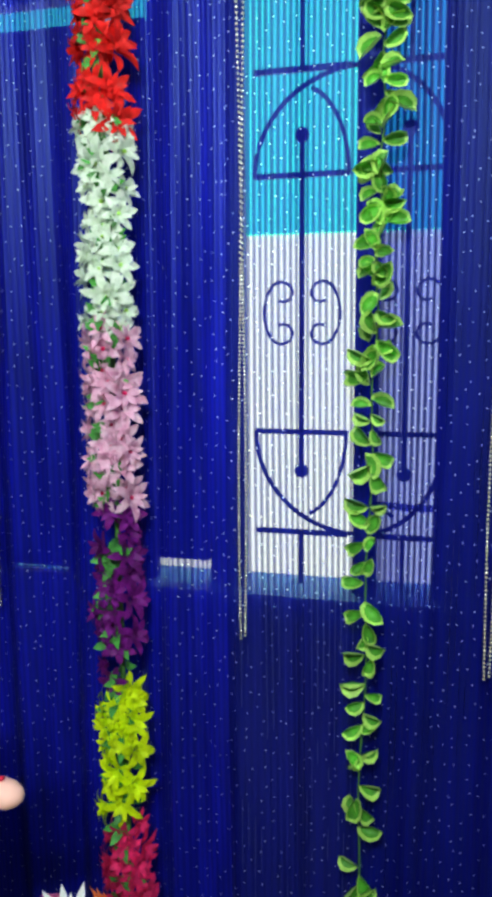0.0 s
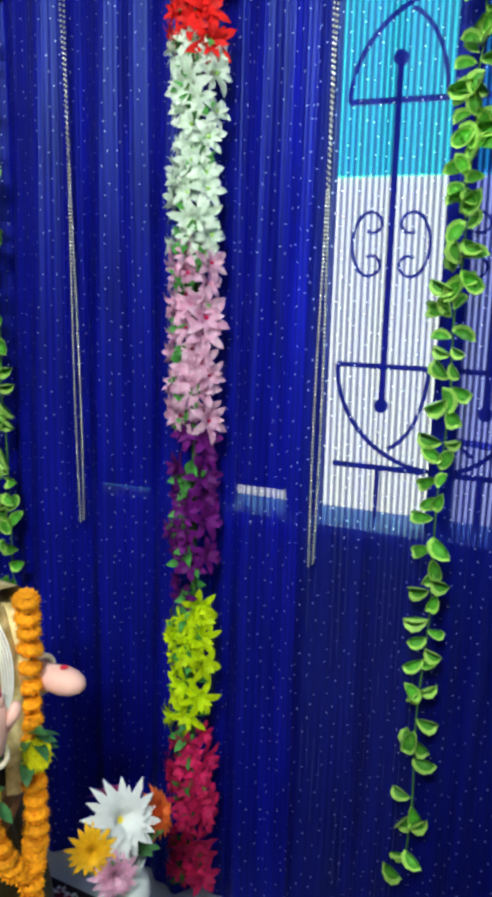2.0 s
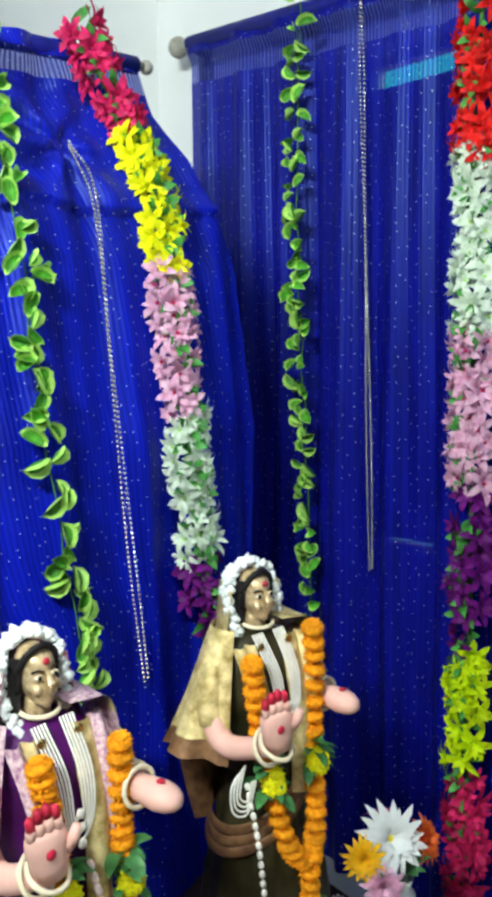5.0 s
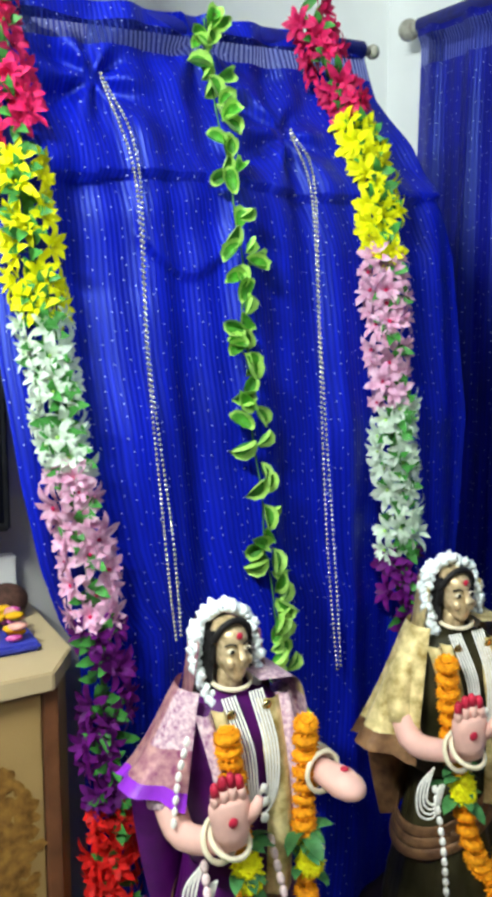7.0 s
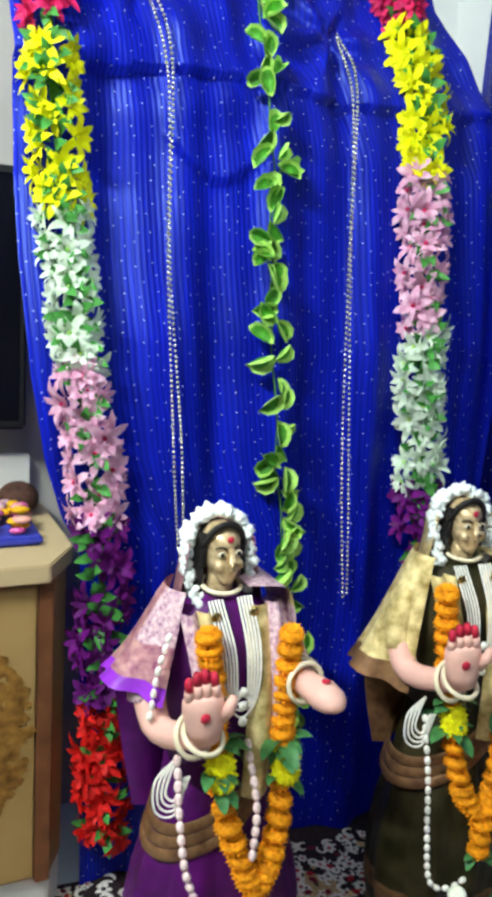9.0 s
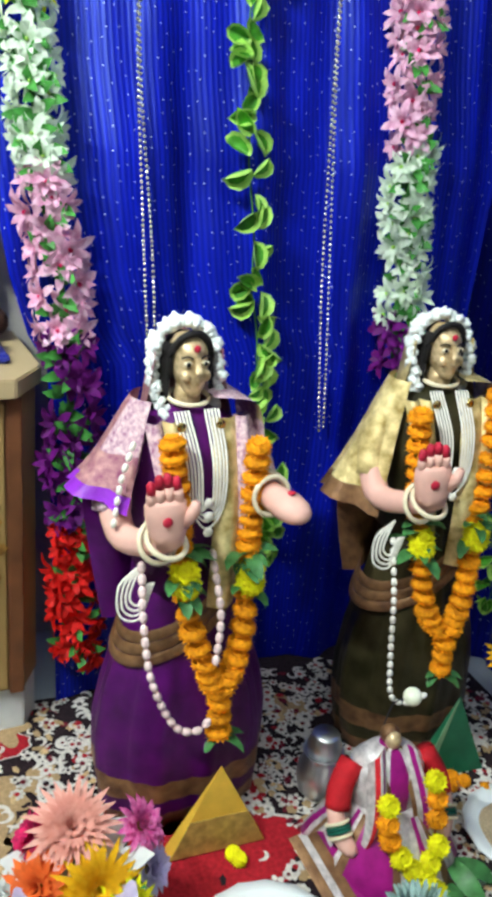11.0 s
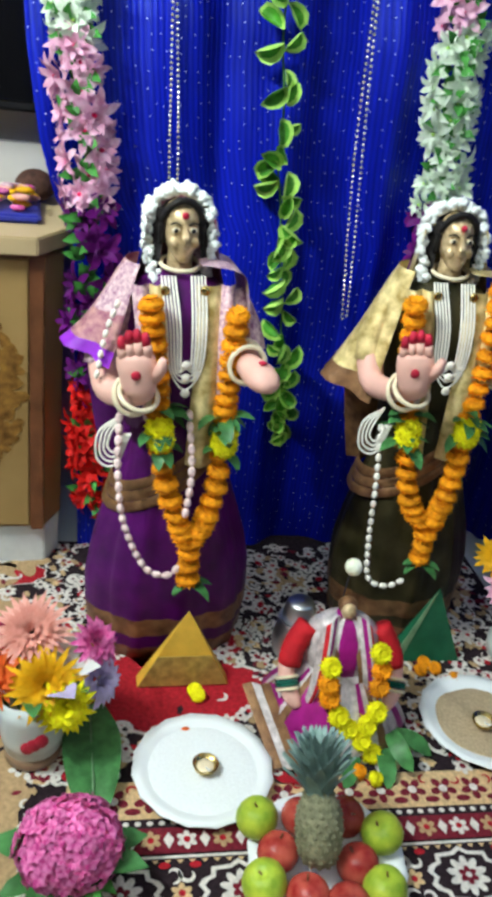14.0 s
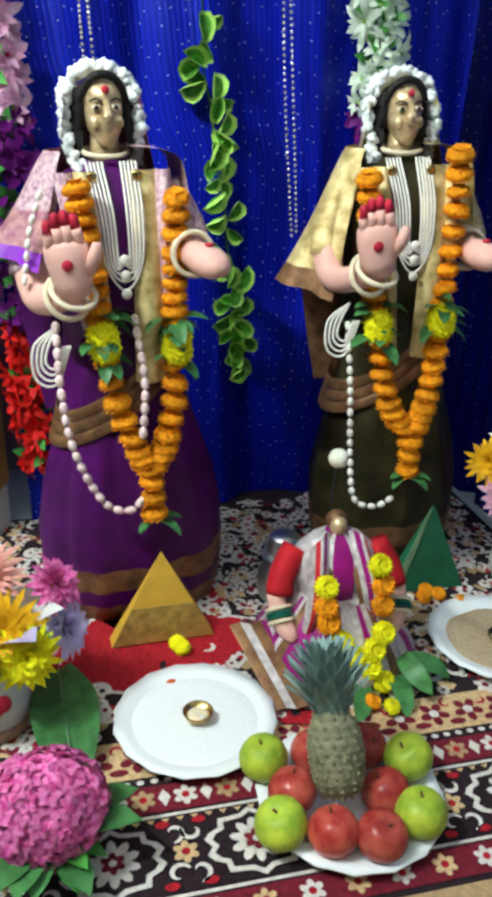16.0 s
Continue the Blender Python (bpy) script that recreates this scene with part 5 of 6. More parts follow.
t, d = pyramid("cloth_pyramid", (-0.552, 1.331, Z), -6, 0.162, 0.188, M_GREENPAPER, M_GREENBAND, "bottle green cloth folded into a pyramid with pale edge")
bm = bmesh.new()
H, W = 0.188, 0.162
vs = [(-W / 2 * 0.98, 0.003), (-W / 2 * 0.72, 0.003), (-0.002, 0.180), (-0.012, 0.163)]
a = [bm.verts.new((d * (1 - z / H) + 0.0024, y, z)) for y, z in vs]
b = [bm.verts.new((d * (1 - z / H) + 0.0002, y, z)) for y, z in vs]
bm.faces.new(a)
for i in range(4):
    bm.faces.new((a[i], a[(i + 1) % 4], b[(i + 1) % 4], b[i]))
part("border", bm, M_GREENBAND, t, "pale silvery green border", False)


def plate(at, r, label, filled=None):
    t = thing("plate", at, label, "plate", "white plates")
    bm = bmesh.new()
    n = 48
    prof = ((0.0, 0.004), (0.62, 0.004), (0.70, 0.007), (0.86, 0.014), (1.0, 0.018), (1.0, 0.021), (0.86, 0.0175), (0.70, 0.0105), (0.62, 0.0075), (0.001, 0.0075))
    rings = [[((q * r * (1 + (0.016 * math.cos(16 * a) if q > 0.95 else 0))) * math.cos(a), (q * r * (1 + (0.016 * math.cos(16 * a) if q > 0.95 else 0))) * math.sin(a), z) for a in (2 * math.pi * i / n for i in range(n))] for q, z in prof[1:-1]]
    loft(bm, rings)
    part("dish", bm, M_PLATE, t)
    part("foot", lathe(bmesh.new(), [(0.55 * r, 0.0), (0.56 * r, 0.0045)], 32), M_PLATE, t)
    if filled:
        wide = 0.84 if filled[0] is M_RICE else 0.72
        bm = bmesh.new()
        loft(bm, [[(q * r * (1 + 0.03 * math.sin(5 * a + 1) + 0.02 * noise.noise((math.cos(a) * 3, math.sin(a) * 3, q))) * math.cos(a), q * r * (1 + 0.03 * math.sin(5 * a + 1)) * math.sin(a), z + 0.0012 * noise.noise((q * 20 * math.cos(a), q * 20 * math.sin(a), 1))) for a in (2 * math.pi * i / 40 for i in range(40))] for q, z in ((wide + 0.04, 0.0115 if wide > 0.8 else 0.0095), (wide, 0.0135), (0.55, 0.0150), (0.3, 0.0155), (0.08, 0.016))])
        part("grain_layer", bm, filled[0], t, filled[1])
    return t


plate((-0.298, 0.780, Z), 0.126, "white scalloped plate spread with rice", (M_RICE, "layer of white rice"))
plate((-0.340, 1.364, Z), 0.127, "white scalloped plate spread with beige grain", (M_GRAIN, "layer of beige grain"))
plate((-0.088, 0.945, Z), 0.13, "white scalloped plate under the fruit")


def oil_lamp(at):
    t = thing("oil_lamp", at, "small round brass oil lamp on the grain", "oil lamp", "brass lamps")
    part("cup", lathe(bmesh.new(), [(0.010, 0.0), (0.014, 0.003), (0.021, 0.010), (0.024, 0.018), (0.0225, 0.0185), (0.018, 0.010), (0.002, 0.006)], 20), M_BRASS, t, "dull brass cup")
    part("wick", tube(bmesh.new(), [(0.004, 0, 0.012), (0.016, 0.002, 0.018), (0.02, 0.003, 0.023)], 0.002, 6), M_PLATE, t)
    bm = bmesh.new()
    blob(bm, (0, 0, 0.011), (0.017, 0.017, 0.003), 0, 12, 6)
    part("ghee", bm, M_CREAM, t)


oil_lamp((-0.293, 0.783, Z + 0.0155))
oil_lamp((-0.327, 1.357, Z + 0.0155))
# turmeric and vermilion on the rice plate
for x, y, r, mm, nm in ((-0.402, 0.738, 0.016, M_ORANGE, "vermilion_smear"), (-0.395, 0.765, 0.009, M_ORANGE, "vermilion_smear")):
    t = thing(nm, (x, y, Z + 0.013), "orange red vermilion powder on the rice plate", "powder", "powder smears")
    part("powder", blob(bmesh.new(), (0, 0, 0), (r * 0.7, r, 0.003), 0, 10, 6), mm, t)

# steel water pot
t = thing("water_pot", (-0.592, 1.037, Z), "small polished steel water pot with lid cup", "pot")
part("body", lathe(bmesh.new(), [(0.030, 0.0), (0.045, 0.012), (0.050, 0.04), (0.048, 0.065), (0.036, 0.082), (0.033, 0.090), (0.043, 0.100), (0.041, 0.101), (0.030, 0.090)], 28), M_STEEL, t)
part("lid", lathe(bmesh.new(), [(0.036, 0.098), (0.034, 0.118), (0.028, 0.138), (0.026, 0.142), (0.001, 0.143)], 28), M_STEEL, t)

# fruit
rnd = random.Random(12)


def fruit(name, at, r, material, label, cat, group):
    bm = bmesh.new()
    blob(bm, (0, 0, 0), (r, r * 1.02, r * 0.93), 0, 20, 14)
    for v in bm.verts:
        q = math.hypot(v.co.x, v.co.y) / r
        v.co.z -= math.copysign(0.22 * r * math.exp(-((q / 0.28) ** 2)), v.co.z)
        v.co *= 1 + 0.02 * noise.noise(v.co * 60 + Vector(at))
    t = thing(name, Matrix.Translation(at) @ pose(0, 0, 0, rnd.uniform(-25, 25), rnd.uniform(-25, 25), rnd.uniform(0, 360)), label, cat, group)
    part("flesh", bm, material, t)
    part("stalk", tube(bmesh.new(), [(0, 0, r * 0.70), (0.002, 0.001, r * 0.98)], 0.0016, 6), M_CABDARK, t)


FZ = Z + 0.0075
for x, y in ((-0.163, 0.843), (-0.104, 1.043), (-0.049, 0.826), (-0.010, 1.010)):
    fruit("sweet_lime", (x, y, FZ + 0.036), 0.035, M_LIME, "green sweet lime on the fruit plate", "lime", "sweet limes")
for x, y, z in ((-0.098, 0.862, 0.033), (-0.155, 0.918, 0.034), (-0.020, 0.888, 0.033), (0.005, 0.945, 0.033), (-0.058, 0.983, 0.033), (-0.145, 0.992, 0.033)):
    fruit("apple", (x, y, FZ + z), 0.034, M_APPLE, "red and yellow streaked apple on the fruit plate", "apple", "apples")

# pineapple leaning on the apples
axis = Vector((-0.50, 0.0, 1)).normalized()
pine_m = Matrix.Translation((-0.062, 0.918, FZ + 0.040)) @ facing(axis)
t = thing("pineapple", pine_m, "ripe grey-green pineapple with a spiky crown", "pineapple")
bm = bmesh.new()
lathe(bm, [(0.010, 0.0), (0.027, 0.008), (0.035, 0.03), (0.037, 0.06), (0.035, 0.085), (0.026, 0.108), (0.014, 0.12)], 26)
part("body", bm, M_PINE, t)
bm0 = bmesh.new()
a = [bm0.verts.new(p) for p in ((-0.0075, 0, 0), (0, -0.0075, 0), (0.0075, 0, 0), (0, 0.0075, 0), (-0.004, 0, 0.003), (0, -0.004, 0.0035), (0.004, 0, 0.003), (0, 0.004, 0.0035), (0.001, 0.002, 0.0075))]
for i in range(4):
    bm0.faces.new((a[i], a[(i + 1) % 4], a[4 + (i + 1) % 4], a[4 + i]))
    bm0.faces.new((a[4 + i], a[4 + (i + 1) % 4], a[8]))
EYE_ME = mesh_of("scale", bm0, [M_PINE], False)
for row in range(11):
    z = 0.007 + row * 0.0102
    r = lerp([(0.0, 0.012), (0.008, 0.026), (0.03, 0.034), (0.06, 0.036), (0.085, 0.034), (0.108, 0.025), (0.12, 0.013)], z)
    n = max(8, int(2 * math.pi * r / 0.0145))
    for k in range(n):
        ang = 2 * math.pi * (k + 0.5 * (row % 2)) / n
        place("scale", EYE_ME, t, Matrix.Translation((r * math.cos(ang), r * math.sin(ang), z)) @ facing((math.cos(ang), math.sin(ang), (z - 0.06) * 6)) @ pose(0, 0, 0, 0, 0, 0) @ Matrix.Diagonal((0.85, 0.85, 0.6, 1)))
bm0 = bmesh.new()
rows = []
for s in range(6):
    f = s / 5
    w = 0.0105 * (1 - f) ** 0.6 + 0.0004
    rows.append([bm0.verts.new((0.018 * f * f + 0.004 * abs(q), q * w, 0.075 * f)) for q in (-1, 0, 1)])
for s in range(5):
    for q in range(2):
        bm0.faces.new((rows[s][q], rows[s][q + 1], rows[s + 1][q + 1], rows[s + 1][q]))
CROWN_ME = mesh_of("crown_leaf", bm0, [M_PINELEAF])
for k in range(66):
    f = k / 66
    ang = k * 2.4
    place("crown_leaf", CROWN_ME, t, Matrix.Translation((0.011 * (1 - f) * math.cos(ang), 0.011 * (1 - f) * math.sin(ang), 0.108 + 0.045 * f)) @ pose(0, 0, 0, 0, 0, math.degrees(ang)) @ pose(0, 0, 0, 0, 26 * (1 - f) ** 1.1 + 2, 0) @ Matrix.Diagonal((1.0, 1.35, 1.0, 1)) @ Matrix.Scale(0.62 + 0.42 * math.sin(math.pi * (0.25 + 0.6 * f)), 4))

# large cut leaf lying beside the vase
bm = bmesh.new()
rows = []
for s in range(13):
    f = s / 12
    w = 0.052 * math.sin(math.pi * min(1, 0.10 + 0.78 * f)) ** 0.8
    rows.append([bm.verts.new((0.25 * f, q * w, 0.012 + 0.02 * math.sin(f * 3.0) + 0.010 * abs(q) - 0.004 * math.sin(q * 6 + f * 9))) for q in (-1, -0.6, -0.06, 0, 0.06, 0.6, 1)])
for s in range(12):
    for q in range(6):
        bm.faces.new((rows[s][q], rows[s][q + 1], rows[s + 1][q + 1], rows[s + 1][q]))
t = thing("cut_leaf", Matrix.Translation((-0.480, 0.592, Z)) @ pose(0, 0, 0, 0, 0, -2), "broad glossy green cut leaf lying on the carpet", "leaf")
part("blade", bm, M_BETEL, t)
part("midrib", tube(bmesh.new(), [(0.25 * f, 0, 0.0145 + 0.02 * math.sin(f * 3.0)) for f in (0, 0.2, 0.4, 0.6, 0.8, 1)], 0.0018, 6), M_GREENBAND, t, "pale midrib")


# ---- vases of artificial flowers ----
def bloom_kit(material, r, count, layers, w, cup=0.3):
    """What a bloom is made of: its eye, and for each whorl the petal meshes and their number."""
    w *= 0.78
    r *= 1.1
    count = int(count * 1.5)
    eye = mesh_of("bloom", blob(bmesh.new(), (0, 0, 0.007), (r * 0.16, r * 0.16, 0.006), 0, 10, 6), [M_EYE_Y])
    whorls = []
    for k in range(layers + 1):
        kinds = []
        for q in range(3):
            bm = petals(bmesh.new(), 1, r * (1 - 0.17 * k) * (1 + 0.06 * (q - 1)), w, cup + 0.12 * (q - 1), 0, 0.15 + 0.32 * k, 0.0, 0.004 * k, seg=4)
            kinds.append(mesh_of("petal", bm, [material]))
        whorls.append((kinds, count + 2 - k, 0.37 * k))
    return eye, whorls


def bouquet(parent, items):
    """Blooms on stems: (offset, facing direction, kit)."""
    for at, d, (eye, whorls) in items:
        bloom = place("bloom", eye, parent, Matrix.Translation(at) @ facing(d, 40 * at[0] + 300 * at[1]))
        for kinds, count, start in whorls:
            for i in range(count):
                place("petal", kinds[(i * 7 + count) % 3], bloom, pose(0, 0, 0, 0, 0, math.degrees(start) + 360 * (i + 0.25 * math.sin(i * 5.1)) / count))
        part("stem", tube(bmesh.new(), spline([(0.25 * at[0], 0.25 * at[1], 0.06), (0.6 * at[0], 0.6 * at[1], 0.6 * at[2] + 0.03), tuple(Vector(at) - 0.006 * Vector(d))], 8), 0.0025, 6), M_STEM, parent)


t = thing("vase", Matrix.Translation((-0.388, 0.487, Z)) @ Matrix.Scale(1.0, 4), "white ceramic cup vase full of artificial flowers", "vase", "flower vases")
part("cup", lathe(bmesh.new(), [(0.050, 0.03), (0.056, 0.06), (0.064, 0.12), (0.072, 0.168), (0.069, 0.168), (0.060, 0.11), (0.048, 0.04)], 32), M_GLASSY, t)
part("base", lathe(bmesh.new(), [(0.042, 0.0), (0.049, 0.006), (0.0505, 0.0298)], 32), M_BROWNV, t, "brown glazed base")
bm = bmesh.new()
for k in range(3):
    blob(bm, (0.060 * math.cos(-0.35 + 0.18 * k), 0.060 * math.sin(-0.35 + 0.18 * k) + 0.012, 0.072 + 0.008 * k), (0.004, 0.013, 0.016), 0, 10, 6)
part("painted_mark", bm, M_REDPAINT, t, "dark red painted mark")
for k in range(7):
    a = 0.6 + 0.75 * k
    bm = bmesh.new()
    petals(bm, 1, 0.085, 0.055, 0.3, 0, 0.35, 0, inner=0, seg=4)
    ob = part("paper_petal", bm, M_SNOW if k % 3 else M_LAV, t)
    ob.matrix_basis = Matrix.Translation((0.045 * math.cos(a), 0.045 * math.sin(a), 0.162)) @ pose(0, 0, 0, 0, -15, math.degrees(a))
B = bloom_kit
bouquet(t, [
    ((-0.035, 0.0, 0.24), (0.55, -0.1, 0.8), B(M_PEACH, 0.062, 16, 4, 0.014)),
    ((0.005, -0.052, 0.192), (0.6, -0.5, 0.6), B(M_ORANGE, 0.048, 10, 4, 0.018)),
    ((0.03, 0.02, 0.19), (0.85, 0.0, 0.55), B(M_AMBER, 0.058, 14, 3, 0.016)),
    ((0.055, 0.05, 0.165), (0.9, 0.1, 0.35), B(M_MARIY, 0.045, 12, 3, 0.016)),
    ((-0.03, 0.10, 0.215), (0.5, 0.5, 0.7), B(M_HOTPINK, 0.042, 9, 4, 0.018)),
    ((0.0, 0.105, 0.16), (0.6, 0.7, 0.3), B(M_LAV, 0.045, 10, 3, 0.018)),
    ((-0.06, -0.04, 0.21), (0.0, -0.7, 0.6), B(FLOWER["crimson"], 0.045, 10, 3, 0.018)),
    ((-0.01, -0.085, 0.165), (0.3, -0.9, 0.2), B(M_SNOW, 0.04, 8, 2, 0.02)),
])
for k in range(3):
    place("leaf", BETEL, t, Matrix.Translation((0.04 * math.cos(k), 0.04 * math.sin(k), 0.155)) @ pose(0, 0, 0, 0, -20, 57 * k))

t = thing("vase", (-0.535, 1.535, Z), "white ceramic vase with a large white daisy", "vase", "flower vases")
part("cup", lathe(bmesh.new(), [(0.032, 0.0), (0.046, 0.006), (0.052, 0.04), (0.045, 0.075), (0.047, 0.08), (0.056, 0.11), (0.05, 0.145), (0.036, 0.165), (0.045, 0.19), (0.042, 0.19), (0.032, 0.165)], 32), M_GLASSY, t)
part("painted_mark", blob(bmesh.new(), (0.044, -0.024, 0.03), (0.006, 0.018, 0.012), 0, 10, 6), M_REDPAINT, t, "dark red painted mark")
bouquet(t, [
    ((-0.015, 0.0, 0.275), (0.75, -0.45, 0.5), B(M_SNOW, 0.075, 9, 2, 0.026)),
    ((0.02, 0.075, 0.25), (0.8, 0.1, 0.4), B(M_ORANGE, 0.05, 9, 3, 0.022)),
    ((-0.03, -0.075, 0.255), (0.6, -0.7, 0.4), B(M_AMBER, 0.045, 10, 3, 0.016)),
    ((0.01, -0.06, 0.205), (0.7, -0.6, 0.2), B(FLOWER["pink"], 0.045, 9, 3, 0.02)),
    ((-0.06, 0.05, 0.27), (-0.2, 0.5, 0.8), B(M_HOTPINK, 0.045, 9, 3, 0.02)),
])
for k in range(8):
    place("leaf", BETEL, t, Matrix.Translation((0.03 * math.cos(k), 0.03 * math.sin(k), 0.19)) @ pose(0, 0, 0, 0, -35, 57 * k))

# pink hydrangea ball with leaves
t = thing("hydrangea", (-0.125, 0.537, Z), "ball of bright pink hydrangea flowers with leaves", "flower")
bm0 = bmesh.new()
petals(bm0, 5, 0.0125, 0.011, 0.3, 0, 0.1, seg=2)
HYD = mesh_of("floret", bm0, [M_HOTPINK])
part("core", blob(bmesh.new(), (0, 0, 0.085), (0.066, 0.07, 0.062), 0, 16, 10), M_HOTPINK, t)
for k in range(260):
    zz = 1 - 2 * (k + 0.5) / 260
    ang = k * 2.39996
    d = Vector((math.sqrt(1 - zz * zz) * math.cos(ang), math.sqrt(1 - zz * zz) * math.sin(ang), zz))
    place("floret", HYD, t, Matrix.Translation(Vector((0, 0, 0.085)) + Vector((d.x * 0.069, d.y * 0.074, d.z * 0.066)) * rnd.uniform(0.96, 1.08)) @ facing(d + Vector((rnd.uniform(-0.4, 0.4), rnd.uniform(-0.4, 0.4), 0)), rnd.uniform(0, 360)) @ Matrix.Scale(rnd.uniform(0.85, 1.2), 4))
for k in range(26):
    ang = rnd.uniform(0, 360)
    place("leaf", FOLIAGE if k % 2 else BETEL, t, Matrix.Translation((0.02 * math.cos(radians(ang)), 0.02 * math.sin(radians(ang)), 0.016 + 0.012 * rnd.random())) @ pose(0, 0, 0, 0, rnd.uniform(-25, 0), ang) @ Matrix.Scale(rnd.uniform(1.1, 1.6), 4))
part("stem", tube(bmesh.new(), [(0, 0, 0.004), (0, 0, 0.05)], 0.004, 6), M_STEM, t)

# pale ball on a thin dark wire, rising from the seated doll
t = thing("ball_ornament", (-0.452, 1.060, 0.262), "cream ball on a thin dark wire above the doll", "ornament")
part("wire", tube(bmesh.new(), spline([(0, 0, 0.0), (0.03, -0.012, 0.07), (0.085, -0.038, 0.125), (0.116, -0.052, 0.148)], 12), 0.0016, 6), M_DARK, t)
part("ball", blob(bmesh.new(), (0.121, -0.053, 0.159), 0.0150, 0, 16, 12), M_BULB, t, "cream ball")

# loose marigold heads
for k, (x, y, me) in enumerate(((-0.495, 0.801, MARIY), (-0.480, 0.806, MARIY), (-0.520, 1.318, MARI), (-0.500, 1.335, MARI), (-0.498, 1.300, MARI), (-0.465, 1.365, MARI), (-0.235, 1.090, MARIY), (-0.255, 1.065, MARI))):
    t = thing("loose_marigold", (x, y, Z + 0.012), "loose marigold flower head on the carpet", "flower", "loose marigolds")
    place("petals", me, t, facing((0.4, -0.2 + 0.1 * k, 0.8), 50 * k) @ Matrix.Scale(0.72, 4))

# ---- the small seated doll ----


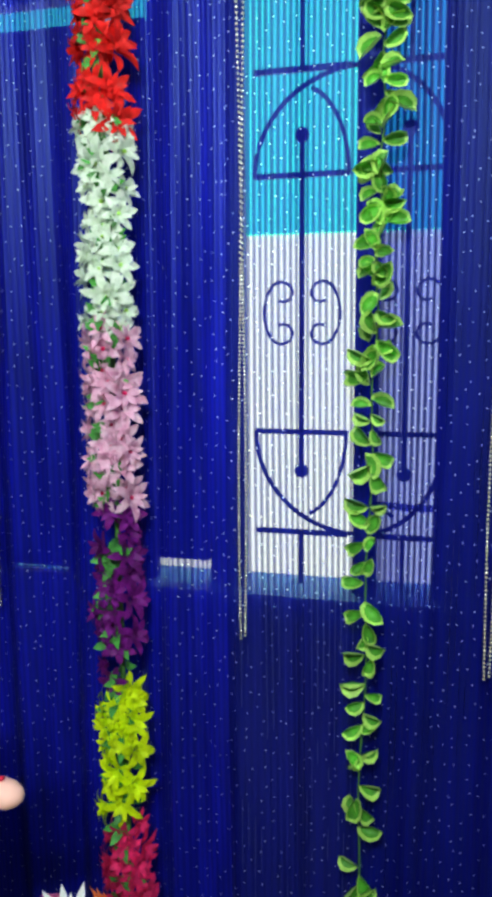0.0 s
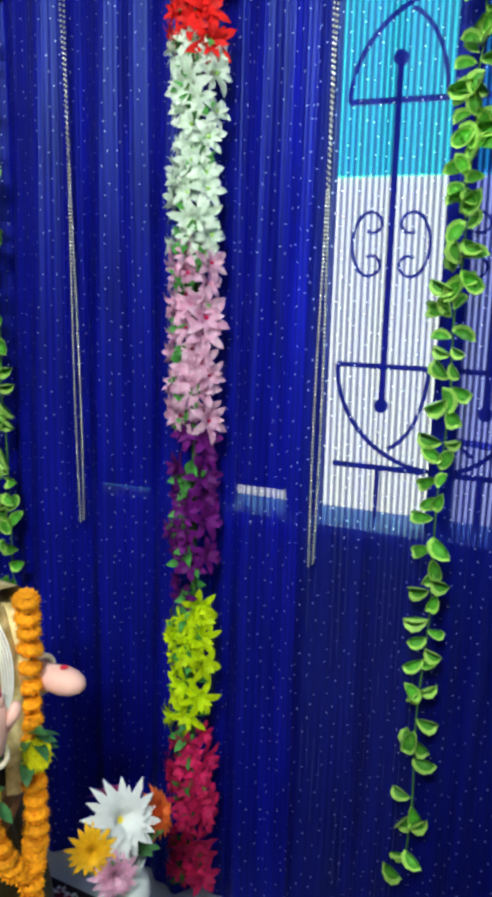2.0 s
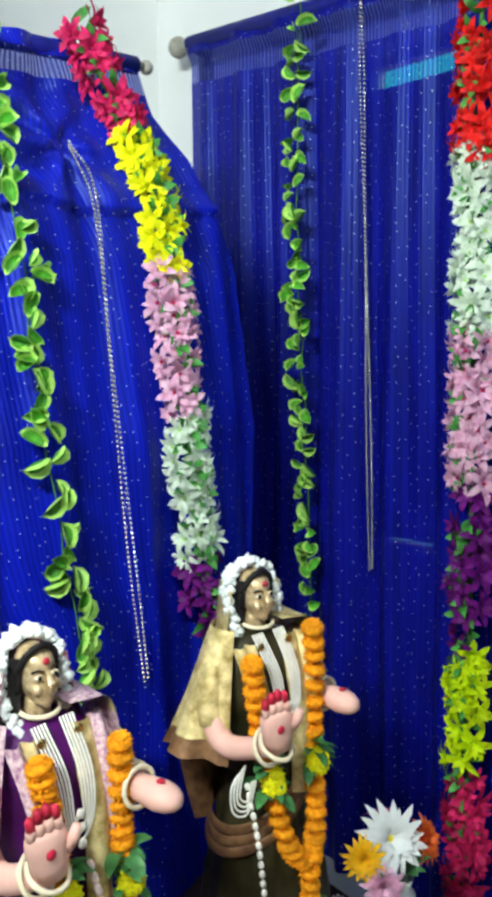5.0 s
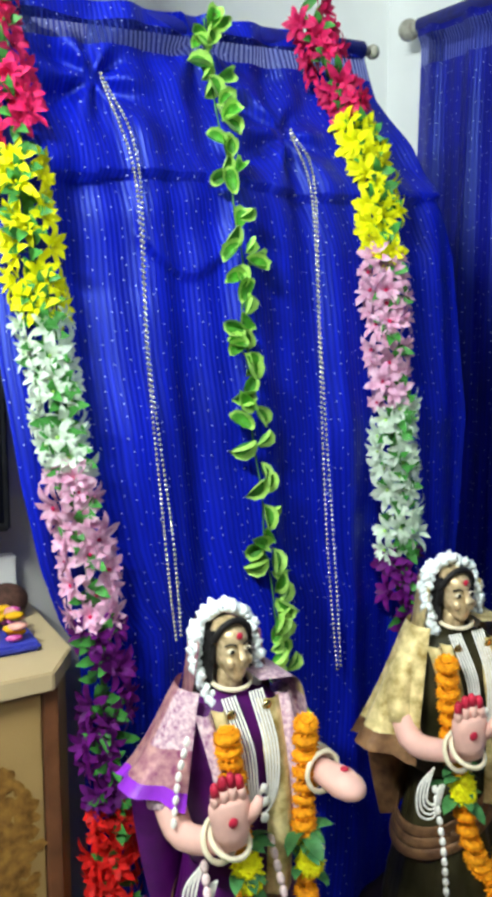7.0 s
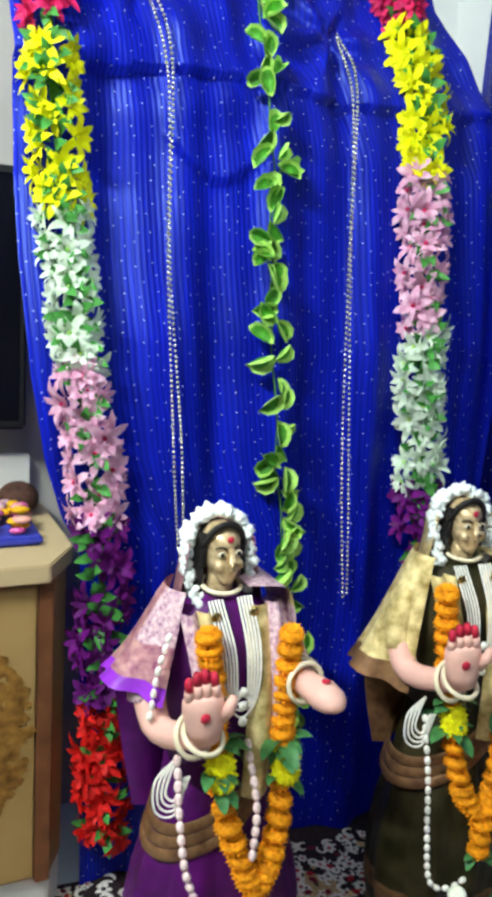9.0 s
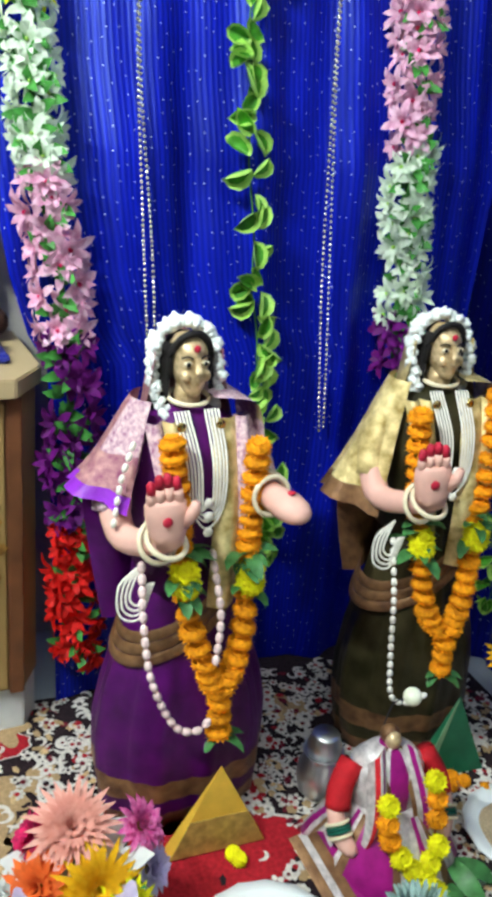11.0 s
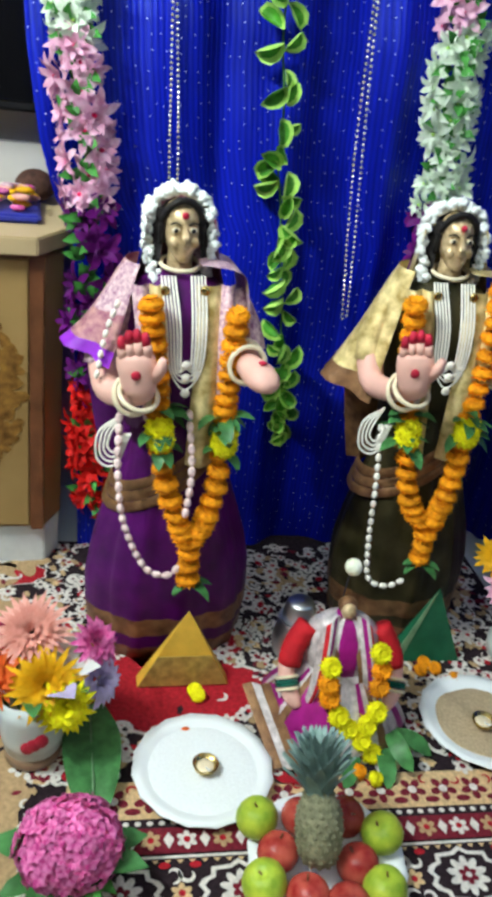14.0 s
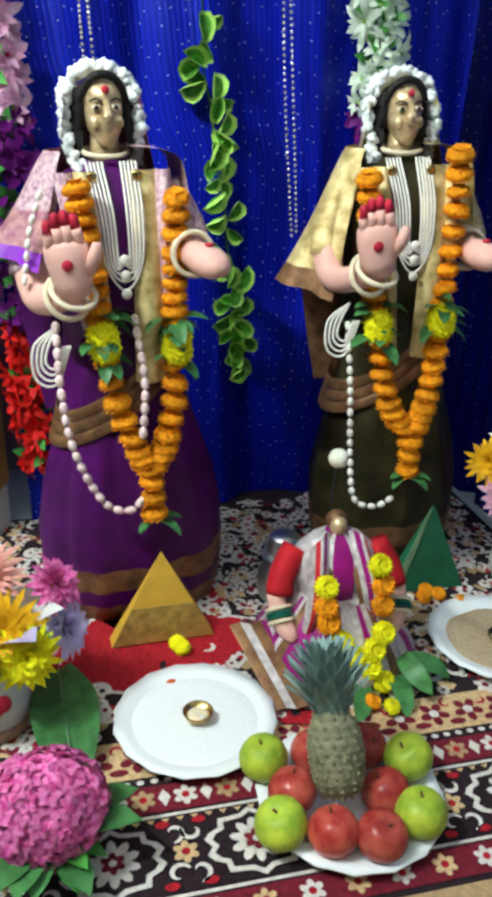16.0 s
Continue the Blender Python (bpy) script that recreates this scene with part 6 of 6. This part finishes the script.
def seated_doll(at, yaw):
    mats = [M_MAGENTA, M_SILVERCLOTH, M_REDCLOTH, M_SKIN, M_GREENB, M_CREAM, M_HAIR, M_GOLD, M_ZARI2]
    bm = bmesh.new()
    # spread skirt
    rings = []
    for z, r in ((0.0, 0.135), (0.02, 0.14), (0.05, 0.125), (0.09, 0.095), (0.13, 0.065)):
        rings.append([(0.02 + r * 0.95 * math.cos(a) * (1 + 0.03 * math.sin(14 * a)), r * 1.05 * math.sin(a) * (1 + 0.03 * math.sin(11 * a)), z) for a in (2 * math.pi * i / 48 for i in range(48))])
    loft(bm, rings, lambda i, j: 8 if i < 1 else ((1, 1, 0, 1, 8, 1)[j % 6] if i > 0 and not 40 < j < 46 else 0))
    loft(bm, [ring(0, 0, z, rx, ry, 24) for z, rx, ry in ((0.11, 0.062, 0.07), (0.16, 0.062, 0.075), (0.20, 0.05, 0.07), (0.225, 0.03, 0.045), (0.235, 0.018, 0.02))], lambda i, j: 0 if j in (0, 23) else (8 if j in (2, 21) else 1))
    # brocade shawl folds over both shoulders
    for s in (-1, 1):
        fr = []
        for k in range(9):
            f = k / 8
            fr.append([(0.025 + 0.06 * math.sin(f * 2.3) + 0.01 * math.sin(q * 2.5), s * (0.026 + 0.030 * q * 0.6 + 0.03 * f), 0.243 - 0.17 * f - 0.016 * q * q) for q in (-1, -0.6, -0.2, 0.2, 0.6, 1.0, 1.5)])
        loft(bm, fr, lambda i, j: (8, 1, 0, 1, 2, 1)[j % 6], close=False)
    # pleated end of the sari spread on the carpet
    fr = [[(0.02 + 0.15 * f, -0.185 + 0.018 * q + 0.05 * f, 0.070 - 0.064 * f + 0.006 * (q % 2)) for q in range(8)] for f in (0, 0.3, 0.6, 1)]
    loft(bm, fr, lambda i, j: (8, 1, 8, 0)[j % 4], close=False)
    for s in (-1, 1):
        tube(bm, spline([(0.0, s * 0.070, 0.205), (0.015, s * 0.094, 0.165), (0.03, s * 0.102, 0.132)], 8), 0.023, 10, 2)
        tube(bm, spline([(0.03, s * 0.108, 0.135), (0.055, s * 0.105, 0.10), (0.085, s * 0.085, 0.075)], 8), [0.016] * 6 + [0.014, 0.008], 10, 3)
        m = Matrix.Translation((0.05, s * 0.106, 0.108)) @ facing((0.5, -0.1 * s, -0.6))
        for k, mi in ((-0.008, 5), (0, 4), (0.006, 4), (0.014, 5)):
            tube(bm, [m @ Vector((0.020 * math.cos(2 * math.pi * q / 16), 0.020 * math.sin(2 * math.pi * q / 16), k)) for q in range(16)], 0.0035, 6, mi, closed=True)
    tube(bm, [(0, 0, 0.222), (0.004, 0, 0.24)], 0.012, 10, 7)
    blob(bm, (0.010, 0, 0.246), (0.015, 0.015, 0.017), 7, 14, 10)
    blob(bm, (-0.004, 0, 0.250), (0.018, 0.019, 0.018), 8, 14, 10)
    ob = part("doll", bm, mats)
    ob.matrix_world = Matrix.Translation(at) @ pose(0, 0, 0, 0, 0, yaw)
    return tagged(ob, "small seated doll in magenta sari and silver brocade shawl", "doll")


DOLL = Vector((-0.435, 1.066, Z))
seated_doll(DOLL, -8)
t = thing("marigold_garland", DOLL, "short yellow and orange marigold garland on the doll", "garland", "marigold garlands")
for x, y, z, me in ((0.085, -0.052, 0.18, MARIY), (0.095, -0.055, 0.15, MARI), (0.10, -0.05, 0.12, MARI), (0.115, -0.032, 0.088, MARIY), (0.125, -0.012, 0.064, MARIY), (0.085, 0.042, 0.205, MARIY), (0.09, 0.048, 0.17, MARI), (0.10, 0.046, 0.137, MARI), (0.125, 0.038, 0.10, MARIY), (0.128, 0.022, 0.072, MARIY), (0.138, 0.012, 0.045, MARIY), (0.145, 0.035, 0.018, MARIY)):
    place("marigold", me, t, Matrix.Translation((x, y, z)) @ facing((0.85, 0.1 * y, 0.55), 300 * z) @ Matrix.Diagonal((0.98, 0.98, 1.2, 1)))
for k, (x, y, z, yaw) in enumerate(((0.13, 0.075, 0.05, 20), (0.12, 0.09, 0.035, 60), (0.14, 0.06, 0.02, -10), (0.135, 0.0, 0.02, -30))):
    place("leaf", BETEL, t, Matrix.Translation((x, y, z)) @ pose(0, 0, 0, 40 - 20 * k, 25, yaw) @ Matrix.Scale(1.1, 4))
